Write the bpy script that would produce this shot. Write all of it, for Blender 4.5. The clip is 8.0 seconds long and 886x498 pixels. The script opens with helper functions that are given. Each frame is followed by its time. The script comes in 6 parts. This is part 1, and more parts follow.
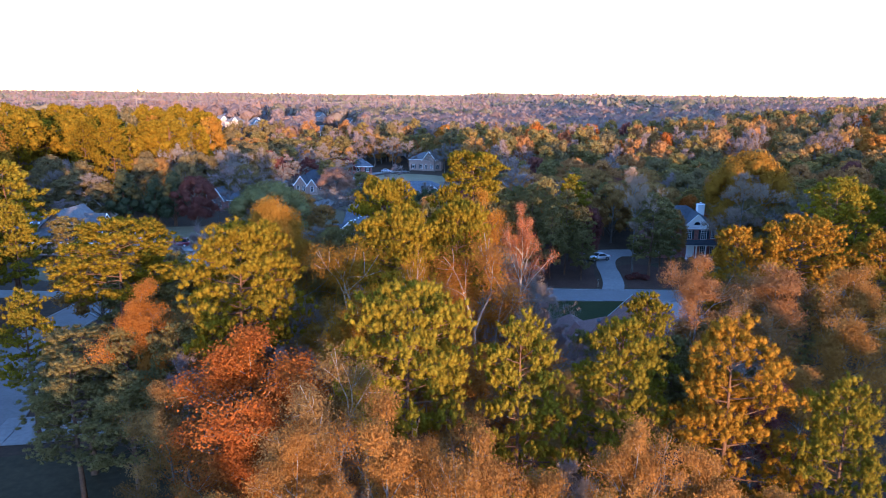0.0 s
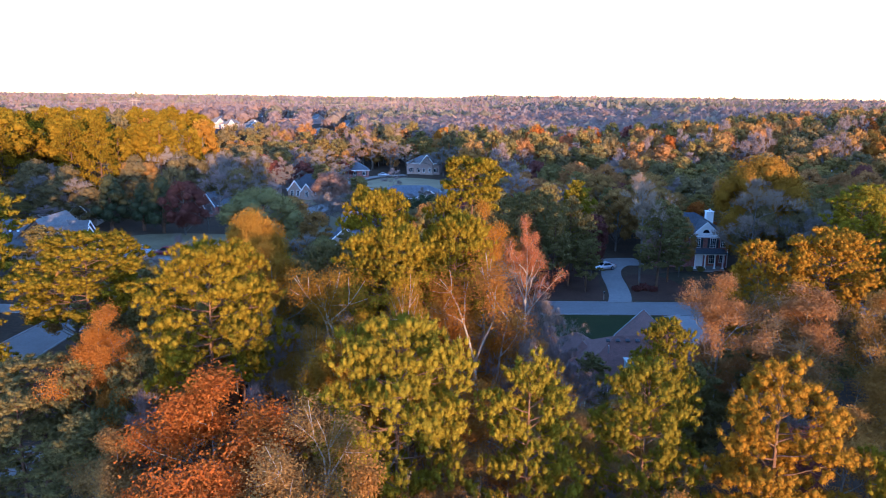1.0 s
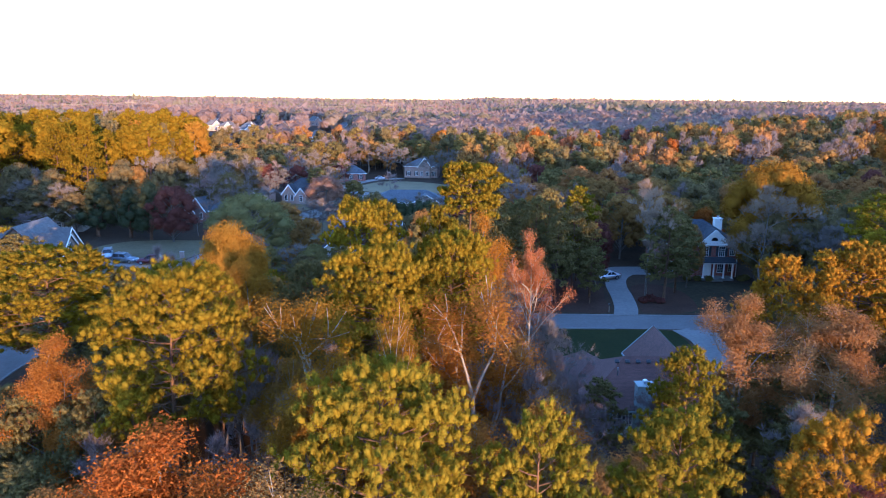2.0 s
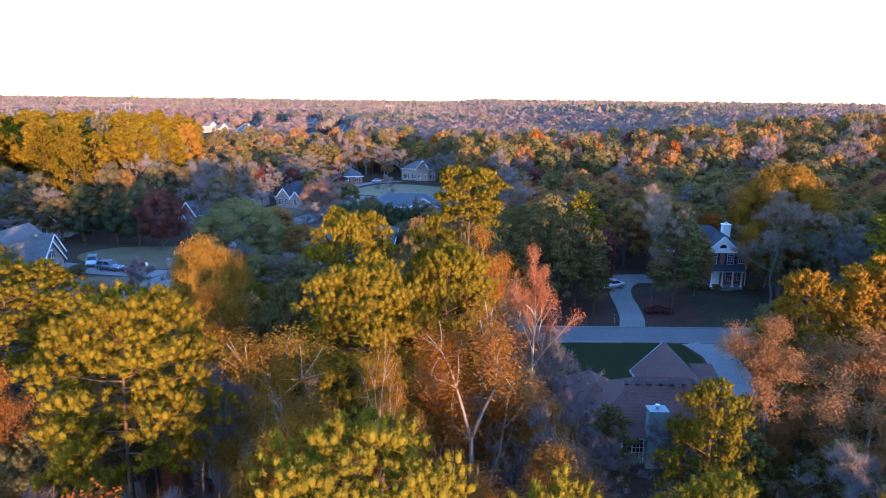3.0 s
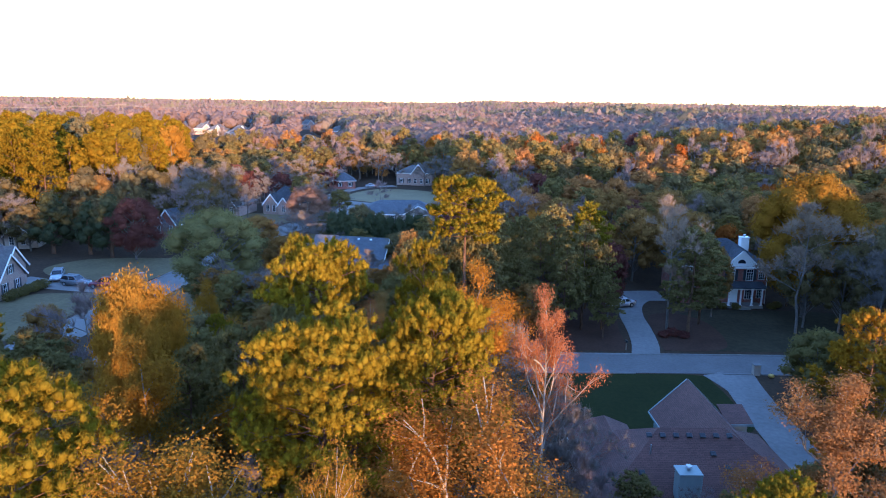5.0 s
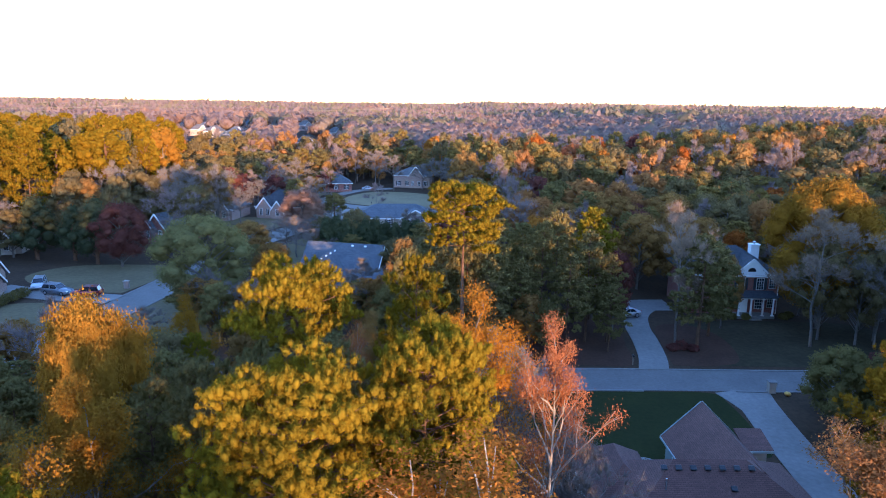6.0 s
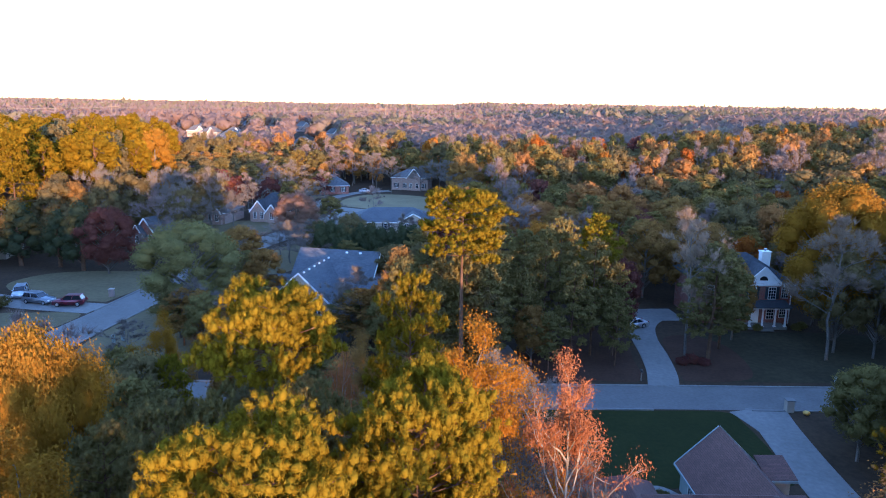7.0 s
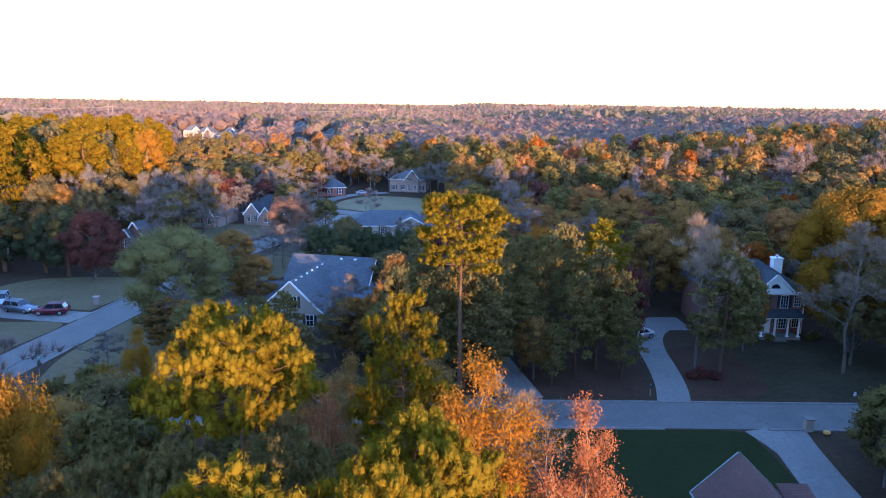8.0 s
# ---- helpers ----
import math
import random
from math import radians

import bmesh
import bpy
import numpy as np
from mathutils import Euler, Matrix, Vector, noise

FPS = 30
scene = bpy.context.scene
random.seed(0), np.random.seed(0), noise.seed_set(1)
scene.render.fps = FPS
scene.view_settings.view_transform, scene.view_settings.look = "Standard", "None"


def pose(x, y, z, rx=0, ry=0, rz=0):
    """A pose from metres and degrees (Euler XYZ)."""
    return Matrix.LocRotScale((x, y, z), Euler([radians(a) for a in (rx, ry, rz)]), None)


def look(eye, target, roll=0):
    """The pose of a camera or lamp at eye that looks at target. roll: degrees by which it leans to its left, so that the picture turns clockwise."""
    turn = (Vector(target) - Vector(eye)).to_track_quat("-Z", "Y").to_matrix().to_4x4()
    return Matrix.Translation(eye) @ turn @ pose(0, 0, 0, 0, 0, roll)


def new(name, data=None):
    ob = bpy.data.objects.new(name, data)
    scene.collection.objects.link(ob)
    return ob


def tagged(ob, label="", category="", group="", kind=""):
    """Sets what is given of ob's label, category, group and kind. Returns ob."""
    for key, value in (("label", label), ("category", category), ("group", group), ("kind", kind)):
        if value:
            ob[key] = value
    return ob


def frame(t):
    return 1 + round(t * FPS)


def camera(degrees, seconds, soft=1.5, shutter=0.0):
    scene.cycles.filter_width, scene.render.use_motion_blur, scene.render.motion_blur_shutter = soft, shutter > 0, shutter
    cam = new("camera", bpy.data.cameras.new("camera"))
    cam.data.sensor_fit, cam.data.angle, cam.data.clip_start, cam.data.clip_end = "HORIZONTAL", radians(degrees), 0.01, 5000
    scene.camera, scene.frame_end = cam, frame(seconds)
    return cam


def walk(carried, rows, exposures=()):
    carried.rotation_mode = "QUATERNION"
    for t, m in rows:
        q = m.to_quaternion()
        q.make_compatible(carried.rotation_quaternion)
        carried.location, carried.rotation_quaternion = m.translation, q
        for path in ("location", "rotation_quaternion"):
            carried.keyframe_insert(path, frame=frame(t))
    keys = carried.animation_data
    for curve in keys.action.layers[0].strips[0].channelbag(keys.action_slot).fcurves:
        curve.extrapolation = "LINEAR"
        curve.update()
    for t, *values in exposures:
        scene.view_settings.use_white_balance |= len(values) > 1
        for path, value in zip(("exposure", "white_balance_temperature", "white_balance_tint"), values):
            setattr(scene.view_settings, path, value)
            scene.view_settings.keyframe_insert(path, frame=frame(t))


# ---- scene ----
cam = camera(65.0, 8.0, 1.0)
METRES, EYE, TILT, LEAN, TURN = 40.0, 31.0, -12.6, -0.66, 0.0
ROWS = [
    (0.0, 0.0, 0.0, 0.0, 0.0, 0.0, -0.0),
    (0.5, 0.0019, 0.0733, 0.0163, -0.05, 0.09, 0.02),
    (1.0, 0.0041, 0.1437, 0.0324, -0.1, 0.17, 0.01),
    (1.5, 0.0072, 0.2128, 0.0475, -0.16, 0.26, 0.0),
    (3.0, 0.018, 0.4007, 0.0895, -0.29, 0.44, 0.0),
    (3.5, 0.0218, 0.4624, 0.1031, -0.34, 0.49, -0.02),
    (4.0, 0.0256, 0.5227, 0.1165, -0.38, 0.54, -0.04),
    (4.5, 0.0296, 0.5821, 0.1297, -0.42, 0.56, -0.07),
    (6.0, 0.0397, 0.757, 0.1697, -0.58, 0.66, -0.08),
    (6.5, 0.0417, 0.8129, 0.1831, -0.63, 0.7, -0.11),
    (7.0, 0.0438, 0.8683, 0.1955, -0.67, 0.72, -0.1),
    (7.5, 0.046, 0.9221, 0.2072, -0.71, 0.74, -0.1),
    (8.0, 0.0478, 0.9745, 0.2187, -0.76, 0.75, -0.11),
]
walk(cam, [(t, pose(0, 0, EYE, TILT, LEAN, TURN) @ pose(METRES * x, METRES * y, METRES * z, 90 + pitch, roll, yaw)) for t, x, y, z, yaw, pitch, roll in ROWS],
     exposures=[(0.0, 2.0, 5280, 30), (3.5, 2.0, 5280, 29), (4.5, 2.0, 5380, 29), (6.0, 2.0, 5520, 30), (8.0, 2.0, 5600, 31)])

# ---- world, sun, exposure ----
SUN_AZ, SUN_EL = radians(158.0), radians(3.5)   # clockwise from +y
world = bpy.data.worlds.new("sky")
scene.world = world
world.use_nodes = True
wn = world.node_tree
sky = wn.nodes.new("ShaderNodeTexSky")
sky.sky_type = "NISHITA"
sky.sun_disc = False
sky.sun_elevation, sky.sun_rotation = SUN_EL, SUN_AZ
sky.air_density, sky.dust_density, sky.ozone_density = 0.9, 0.15, 2.5
wn.links.new(sky.outputs[0], wn.nodes["Background"].inputs[0])
wn.nodes["Background"].inputs[1].default_value = 0.5
sun_dir = Vector((math.sin(SUN_AZ) * math.cos(SUN_EL), math.cos(SUN_AZ) * math.cos(SUN_EL), math.sin(SUN_EL)))
sun_data = bpy.data.lights.new("sun", "SUN")
sun_data.energy, sun_data.angle, sun_data.color = 4.1, radians(0.6), (1.0, 0.59, 0.23)
sun = new("sun", sun_data)
sun.matrix_world = look(sun_dir * 300, (0, 0, 0))

# ---- materials ----


def shader(name, rough=0.8, metal=0.0):
    m = bpy.data.materials.new(name)
    m.use_nodes = True
    b = m.node_tree.nodes["Principled BSDF"]
    b.inputs["Roughness"].default_value, b.inputs["Metallic"].default_value = rough, metal
    return m, m.node_tree, b


def ramp(nt, fac, stops):
    r = nt.nodes.new("ShaderNodeValToRGB")
    while len(r.color_ramp.elements) < len(stops):
        r.color_ramp.elements.new(0.5)
    for e, (p, c) in zip(r.color_ramp.elements, stops):
        e.position, e.color = p, (*c, 1)
    nt.links.new(fac, r.inputs[0])
    return r.outputs[0]


def noise_of(nt, scale, detail=4.0, rough=0.6, coords="Object"):
    tc = nt.nodes.new("ShaderNodeTexCoord")
    n = nt.nodes.new("ShaderNodeTexNoise")
    n.inputs["Scale"].default_value, n.inputs["Detail"].default_value, n.inputs["Roughness"].default_value = scale, detail, rough
    nt.links.new(tc.outputs[coords], n.inputs["Vector"])
    return n.outputs[0]


def mixed(nt, fac, a, b, mode="MIX"):
    n = nt.nodes.new("ShaderNodeMix")
    n.data_type, n.blend_type = "RGBA", mode
    for s, v in ((n.inputs[0], fac), (n.inputs[6], a), (n.inputs[7], b)):
        if isinstance(v, bpy.types.NodeSocket):
            nt.links.new(v, s)
        else:
            s.default_value = (*v, 1) if isinstance(v, tuple) else v
    return n.outputs[2]


def bumped(nt, b, height, strength, distance):
    n = nt.nodes.new("ShaderNodeBump")
    n.inputs["Strength"].default_value, n.inputs["Distance"].default_value = strength, distance
    nt.links.new(height, n.inputs["Height"])
    nt.links.new(n.outputs[0], b.inputs["Normal"])


def plain(name, dark, light, scale=6.0, rough=0.7, metal=0.0, bump=0.0, second=0.4):
    """Two-scale mottled surface."""
    m, nt, b = shader(name, rough, metal)
    if rough >= 0.9:
        b.inputs["Specular IOR Level"].default_value = 0.1
    fine, broad = noise_of(nt, scale), noise_of(nt, scale * 0.09, 3)
    c = ramp(nt, fine, [(0.3, dark), (0.7, light)])
    c2 = ramp(nt, broad, [(0.35, dark), (0.65, light)])
    nt.links.new(mixed(nt, second, c, c2), b.inputs["Base Color"])
    if bump:
        bumped(nt, b, fine, 0.6, bump)
    return m


def foliage(name, shade, mid, light, thin=0.30, patch=0.22):
    """Leaves: varied leaf by leaf, clump by clump and tree by tree, letting some light through."""
    m, nt, b = shader(name, 0.85)
    geo, info = nt.nodes.new("ShaderNodeNewGeometry"), nt.nodes.new("ShaderNodeObjectInfo")
    leafy = ramp(nt, geo.outputs["Random Per Island"], [(0.0, shade), (0.5, mid), (1.0, light)])
    clump = ramp(nt, noise_of(nt, patch, 3), [(0.36, shade), (0.52, mid), (0.68, light)])
    tree = ramp(nt, info.outputs["Random"], [(0.0, shade), (0.45, mid), (1.0, light)])
    c = mixed(nt, 0.30, mixed(nt, 0.60, leafy, clump), tree)
    nt.links.new(c, b.inputs["Base Color"])
    b.inputs["Specular IOR Level"].default_value = 0.0
    t = nt.nodes.new("ShaderNodeBsdfTranslucent")
    nt.links.new(c, t.inputs[0])
    x = nt.nodes.new("ShaderNodeMixShader")
    x.inputs[0].default_value = thin
    nt.links.new(b.outputs[0], x.inputs[1])
    nt.links.new(t.outputs[0], x.inputs[2])
    nt.links.new(x.outputs[0], nt.nodes["Material Output"].inputs[0])
    return m


M_PINE = foliage("pine_needles", (0.098, 0.075, 0.008), (0.168, 0.130, 0.010), (0.226, 0.166, 0.012))
M_PINE_GOLD = foliage("golden_pine_needles", (0.092, 0.066, 0.006), (0.166, 0.118, 0.008), (0.226, 0.154, 0.010))
M_PINE_DULL = foliage("dull_pine_needles", (0.115, 0.086, 0.028), (0.182, 0.130, 0.038), (0.245, 0.170, 0.048))
M_PINE_HILL = foliage("hillside_pine_needles", (0.08, 0.055, 0.005), (0.165, 0.104, 0.006), (0.245, 0.146, 0.008))
M_PINE_OLD = foliage("pine_needles_rusty", (0.145, 0.076, 0.008), (0.245, 0.122, 0.010), (0.325, 0.158, 0.012))
M_PINE_DARK = foliage("dark_needles", (0.098, 0.080, 0.030), (0.148, 0.119, 0.041), (0.200, 0.158, 0.052))
M_GREEN = foliage("olive_leaves", (0.092, 0.073, 0.034), (0.136, 0.103, 0.044), (0.185, 0.136, 0.056))
M_CEDAR = foliage("cedar_needles", (0.040, 0.047, 0.024), (0.062, 0.070, 0.034), (0.088, 0.096, 0.045))
M_OLIVE = foliage("pale_olive_leaves", (0.125, 0.112, 0.044), (0.175, 0.154, 0.058), (0.225, 0.194, 0.072))
M_GOLD = foliage("golden_leaves", (0.165, 0.078, 0.010), (0.240, 0.115, 0.014), (0.31, 0.158, 0.018))
M_ORANGE = foliage("orange_leaves", (0.22, 0.08, 0.016), (0.31, 0.122, 0.020), (0.39, 0.175, 0.026))
M_AMBER = foliage("amber_leaves", (0.22, 0.085, 0.010), (0.30, 0.125, 0.013), (0.37, 0.170, 0.018))
M_FADED = foliage("faded_peach_leaves", (0.19, 0.088, 0.030), (0.265, 0.122, 0.040), (0.33, 0.158, 0.054))
M_RED = foliage("scarlet_leaves", (0.17, 0.045, 0.012), (0.26, 0.075, 0.014), (0.34, 0.125, 0.020))
M_PINK = foliage("coral_leaves", (0.21, 0.070, 0.028), (0.30, 0.108, 0.042), (0.37, 0.148, 0.055))
M_BROWN = foliage("brown_oak_leaves", (0.14, 0.074, 0.024), (0.23, 0.124, 0.037), (0.32, 0.182, 0.054))
M_RUSSET = foliage("russet_oak_leaves", (0.15, 0.068, 0.016), (0.255, 0.118, 0.026), (0.35, 0.172, 0.040))
M_MAROON = foliage("maroon_leaves", (0.08, 0.032, 0.028), (0.125, 0.045, 0.036), (0.17, 0.062, 0.042))
M_TAN = foliage("tan_twigs", (0.19, 0.135, 0.10), (0.25, 0.18, 0.13), (0.31, 0.225, 0.165))
M_GREY = foliage("grey_twigs", (0.125, 0.105, 0.092), (0.170, 0.143, 0.124), (0.22, 0.185, 0.160), 0.15)
M_MAUVE = foliage("mauve_twigs", (0.13, 0.10, 0.094), (0.185, 0.14, 0.13), (0.24, 0.184, 0.168), 0.15)
# far foliage: distance haze is put into these pale, muted, close-set colours
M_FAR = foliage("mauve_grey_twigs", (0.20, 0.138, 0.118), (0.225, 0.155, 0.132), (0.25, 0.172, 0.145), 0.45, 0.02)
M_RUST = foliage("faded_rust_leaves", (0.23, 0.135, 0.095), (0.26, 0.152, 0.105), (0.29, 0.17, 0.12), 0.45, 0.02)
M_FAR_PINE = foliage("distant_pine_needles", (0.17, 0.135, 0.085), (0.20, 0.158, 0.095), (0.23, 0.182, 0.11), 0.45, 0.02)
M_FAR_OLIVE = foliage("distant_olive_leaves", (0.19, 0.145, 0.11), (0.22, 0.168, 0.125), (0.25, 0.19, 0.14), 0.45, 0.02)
M_BARK_PINE = plain("pine_bark", (0.07, 0.038, 0.025), (0.17, 0.095, 0.055), 7, 0.9, bump=0.02)
M_BARK = plain("grey_bark", (0.085, 0.072, 0.062), (0.20, 0.172, 0.148), 6, 0.9, bump=0.015)
M_BARK_PALE = plain("pale_bark", (0.14, 0.116, 0.092), (0.28, 0.238, 0.195), 5, 0.85, bump=0.01)
M_LITTER = plain("leaf_litter_ground", (0.036, 0.024, 0.016), (0.080, 0.050, 0.029), 1.6, 0.95, bump=0.05)
M_STRAW = plain("pine_straw_ground", (0.050, 0.026, 0.017), (0.088, 0.045, 0.028), 2.5, 0.95, bump=0.03)
M_LAWN = plain("green_lawn", (0.018, 0.022, 0.006), (0.030, 0.035, 0.009), 2.2, 0.95, bump=0.03)
M_DORMANT = plain("dormant_lawn", (0.105, 0.082, 0.045), (0.172, 0.135, 0.072), 1.4, 0.95, bump=0.03)
M_PALE_LAWN = plain("pale_dormant_lawn", (0.16, 0.125, 0.07), (0.25, 0.20, 0.11), 1.4, 0.95, bump=0.03)
# dormant lawn again, browner, with the trees' shade put into its colour
M_LAWN_SHADED = plain("dull_brown_lawn", (0.030, 0.024, 0.014), (0.066, 0.052, 0.027), 1.4, 0.95, bump=0.03)
M_ASPHALT = plain("worn_asphalt", (0.106, 0.097, 0.088), (0.170, 0.156, 0.142), 3.0, 0.85, bump=0.006)
M_CONCRETE = plain("concrete", (0.138, 0.128, 0.117), (0.228, 0.215, 0.196), 2.0, 0.85, bump=0.004)
M_WHITE = plain("white_paint", (0.72, 0.72, 0.70), (0.82, 0.82, 0.80), 3, 0.5)
M_SIDING = plain("grey_green_siding", (0.20, 0.25, 0.24), (0.27, 0.32, 0.30), 2, 0.6)
M_TANWALL = plain("tan_wall", (0.30, 0.25, 0.20), (0.40, 0.34, 0.28), 2, 0.8)
M_SHUTTER = plain("dark_shutter_paint", (0.015, 0.016, 0.02), (0.035, 0.035, 0.04), 4, 0.5)
M_BLACK = plain("black_rubber", (0.012, 0.012, 0.013), (0.03, 0.03, 0.03), 9, 0.8)
M_METAL = plain("galvanised_metal", (0.35, 0.36, 0.38), (0.55, 0.56, 0.58), 8, 0.4, 0.8)
M_DARKMETAL = plain("dark_vent_metal", (0.03, 0.03, 0.032), (0.07, 0.07, 0.072), 8, 0.5, 0.3)
M_POLE = plain("weathered_pole_wood", (0.16, 0.12, 0.09), (0.30, 0.24, 0.18), 5, 0.9)


def shingles(name, dark, light):
    m, nt, b = shader(name, 0.9)
    tc = nt.nodes.new("ShaderNodeTexCoord")
    br = nt.nodes.new("ShaderNodeTexBrick")
    br.inputs["Color1"].default_value, br.inputs["Color2"].default_value = (*dark, 1), (*light, 1)
    br.inputs["Mortar"].default_value = (*[0.55 * v for v in dark], 1)
    br.inputs["Scale"].default_value, br.inputs["Mortar Size"].default_value = 1.0, 0.012
    br.inputs["Brick Width"].default_value, br.inputs["Row Height"].default_value = 0.375, 0.15
    nt.links.new(tc.outputs["UV"], br.inputs["Vector"])
    stain = ramp(nt, noise_of(nt, 0.45, 4), [(0.3, (0.75, 0.75, 0.75)), (0.7, (1.0, 1.0, 1.0))])
    nt.links.new(mixed(nt, 1.0, br.outputs[0], stain, "MULTIPLY"), b.inputs["Base Color"])
    bumped(nt, b, br.outputs["Fac"], 0.5, -0.01)
    return m


M_ROOF_MAUVE = shingles("mauve_brown_shingles", (0.140, 0.062, 0.046), (0.185, 0.083, 0.062))
M_ROOF_SLATE = shingles("slate_blue_shingles", (0.075, 0.085, 0.10), (0.12, 0.13, 0.145))
M_ROOF_DARK = shingles("charcoal_shingles", (0.035, 0.04, 0.048), (0.065, 0.07, 0.08))
M_ROOF_GREY = shingles("weathered_grey_shingles", (0.105, 0.10, 0.097), (0.165, 0.158, 0.152))


def brickwork(name, dark, light, mortar):
    m, nt, b = shader(name, 0.9)
    tc = nt.nodes.new("ShaderNodeTexCoord")
    br = nt.nodes.new("ShaderNodeTexBrick")
    br.inputs["Color1"].default_value, br.inputs["Color2"].default_value, br.inputs["Mortar"].default_value = (*dark, 1), (*light, 1), (*mortar, 1)
    br.inputs["Scale"].default_value, br.inputs["Mortar Size"].default_value = 1.0, 0.008
    br.inputs["Brick Width"].default_value, br.inputs["Row Height"].default_value = 0.21, 0.076
    nt.links.new(tc.outputs["UV"], br.inputs["Vector"])
    nt.links.new(mixed(nt, 0.25, br.outputs[0], ramp(nt, noise_of(nt, 0.8, 3), [(0.3, dark), (0.7, light)])), b.inputs["Base Color"])
    bumped(nt, b, br.outputs["Fac"], 0.4, -0.006)
    return m


M_BRICK = brickwork("red_brick", (0.20, 0.055, 0.04), (0.30, 0.09, 0.06), (0.30, 0.26, 0.23))
M_BRICK_TAN = brickwork("pinkish_brick", (0.26, 0.16, 0.13), (0.36, 0.24, 0.19), (0.38, 0.34, 0.30))


def glassy(name):
    m, nt, b = shader(name, 0.05)
    b.inputs["Base Color"].default_value = (0.02, 0.024, 0.03, 1)
    b.inputs["Specular IOR Level"].default_value = 0.8
    return m


M_GLASS = glassy("dark_window_glass")


def car_paint(name, colour):
    m, nt, b = shader(name, 0.3, 0.3)
    nt.links.new(ramp(nt, noise_of(nt, 3.0), [(0.3, tuple(0.85 * v for v in colour)), (0.7, colour)]), b.inputs["Base Color"])
    b.inputs["Coat Weight"].default_value = 0.8
    return m


# ---- building helpers ----


def link_mesh(name, bm, material, parent=None, label="", smooth=False):
    me = bpy.data.meshes.new(name)
    bm.normal_update()
    bm.to_mesh(me)
    bm.free()
    if material:
        me.materials.append(material)
    if smooth:
        for p in me.polygons:
            p.use_smooth = True
    ob = new(name, me)
    if parent is not None:
        ob.parent = parent
    if label:
        tagged(ob, label)
    return ob


def part(name, bm, material, parent, label="", smooth=False):
    return link_mesh(name, bm, material, parent, label, smooth)


def thing(name, m, label, category, group=""):
    ob = new(name)
    ob.empty_display_size = 0.3
    ob.matrix_basis = m
    return tagged(ob, label, category, group)


def box(bm, x0, x1, y0, y1, z0, z1, bevel=0.0):
    r = bmesh.ops.create_cube(bm, size=1.0, matrix=Matrix.LocRotScale(((x0 + x1) / 2, (y0 + y1) / 2, (z0 + z1) / 2), None, (x1 - x0, y1 - y0, z1 - z0)))
    if bevel:
        es = {e for v in r["verts"] for e in v.link_edges}
        bmesh.ops.bevel(bm, geom=list(es), offset=bevel, segments=1, affect="EDGES")
    return bm


def boxes(*rows):
    bm = bmesh.new()
    for r in rows:
        box(bm, *r)
    return bm


def face_up(bm, pts):
    return bm.faces.new([bm.verts.new(p) for p in pts])


def uv_metres(ob):
    """Lay UVs in metres along each face: across it and up its slope."""
    me = ob.data
    uv = me.uv_layers.new(name="UVMap")
    for p in me.polygons:
        n = p.normal
        side = Vector((0, 0, 1)).cross(n)
        side = side.normalized() if side.length > 1e-3 else Vector((1, 0, 0))
        up = n.cross(side)
        for li in p.loop_indices:
            co = me.vertices[me.loops[li].vertex_index].co
            uv.data[li].uv = (co.dot(side), co.dot(up))
    return ob


def slab(name, faces, thick, material, parent, label=""):
    """Roof planes given as corner lists, each a sheet of that thickness, joined into one mesh."""
    bm = bmesh.new()
    for pts in faces:
        vs = [Vector(p) for p in pts]
        n = (vs[1] - vs[0]).cross(vs[2] - vs[0]).normalized()
        if n.z < 0:
            vs.reverse()
            n = -n
        top = [bm.verts.new(v) for v in vs]
        low = [bm.verts.new(v - Vector((0, 0, thick))) for v in vs]
        bm.faces.new(top)
        bm.faces.new(low[::-1])
        for i in range(len(vs)):
            j = (i + 1) % len(vs)
            bm.faces.new((top[i], low[i], low[j], top[j]))
    return uv_metres(part(name, bm, material, parent, label))


def gable_roof(parent, x0, x1, y0, y1, ze, zr, along, material, over=0.4, label=""):
    """Ridge along 'x' or 'y'; eaves at ze above the wall line, ridge at zr."""
    if along == "x":
        ym, k = (y0 + y1) / 2, (zr - ze) / ((y1 - y0) / 2)
        a, b, zo = x0 - over, x1 + over, ze - k * over
        fs = [[(a, y0 - over, zo), (b, y0 - over, zo), (b, ym, zr), (a, ym, zr)], [(b, y1 + over, zo), (a, y1 + over, zo), (a, ym, zr), (b, ym, zr)]]
    else:
        xm, k = (x0 + x1) / 2, (zr - ze) / ((x1 - x0) / 2)
        a, b, zo = y0 - over, y1 + over, ze - k * over
        fs = [[(x0 - over, b, zo), (x0 - over, a, zo), (xm, a, zr), (xm, b, zr)], [(x1 + over, a, zo), (x1 + over, b, zo), (xm, b, zr), (xm, a, zr)]]
    return slab("roof", fs, 0.16, material, parent, label)


def hip_roof(parent, x0, x1, y0, y1, ze, zr, material, over=0.4, label=""):
    x0, x1, y0, y1 = x0 - over, x1 + over, y0 - over, y1 + over
    if x1 - x0 >= y1 - y0:
        d, ym = (y1 - y0) / 2, (y0 + y1) / 2
        p, q = (x0 + d, ym, zr), (x1 - d, ym, zr)
    else:
        d, xm = (x1 - x0) / 2, (x0 + x1) / 2
        p, q = (xm, y0 + d, zr), (xm, y1 - d, zr)
    a, b, c, e = (x0, y0, ze), (x1, y0, ze), (x1, y1, ze), (x0, y1, ze)
    fs = [[a, b, q, p], [b, c, q], [c, e, p, q], [e, a, p]] if x1 - x0 >= y1 - y0 else [[a, b, p], [b, c, q, p], [c, e, q], [e, a, p, q]]
    return slab("roof", fs, 0.16, material, parent, label)


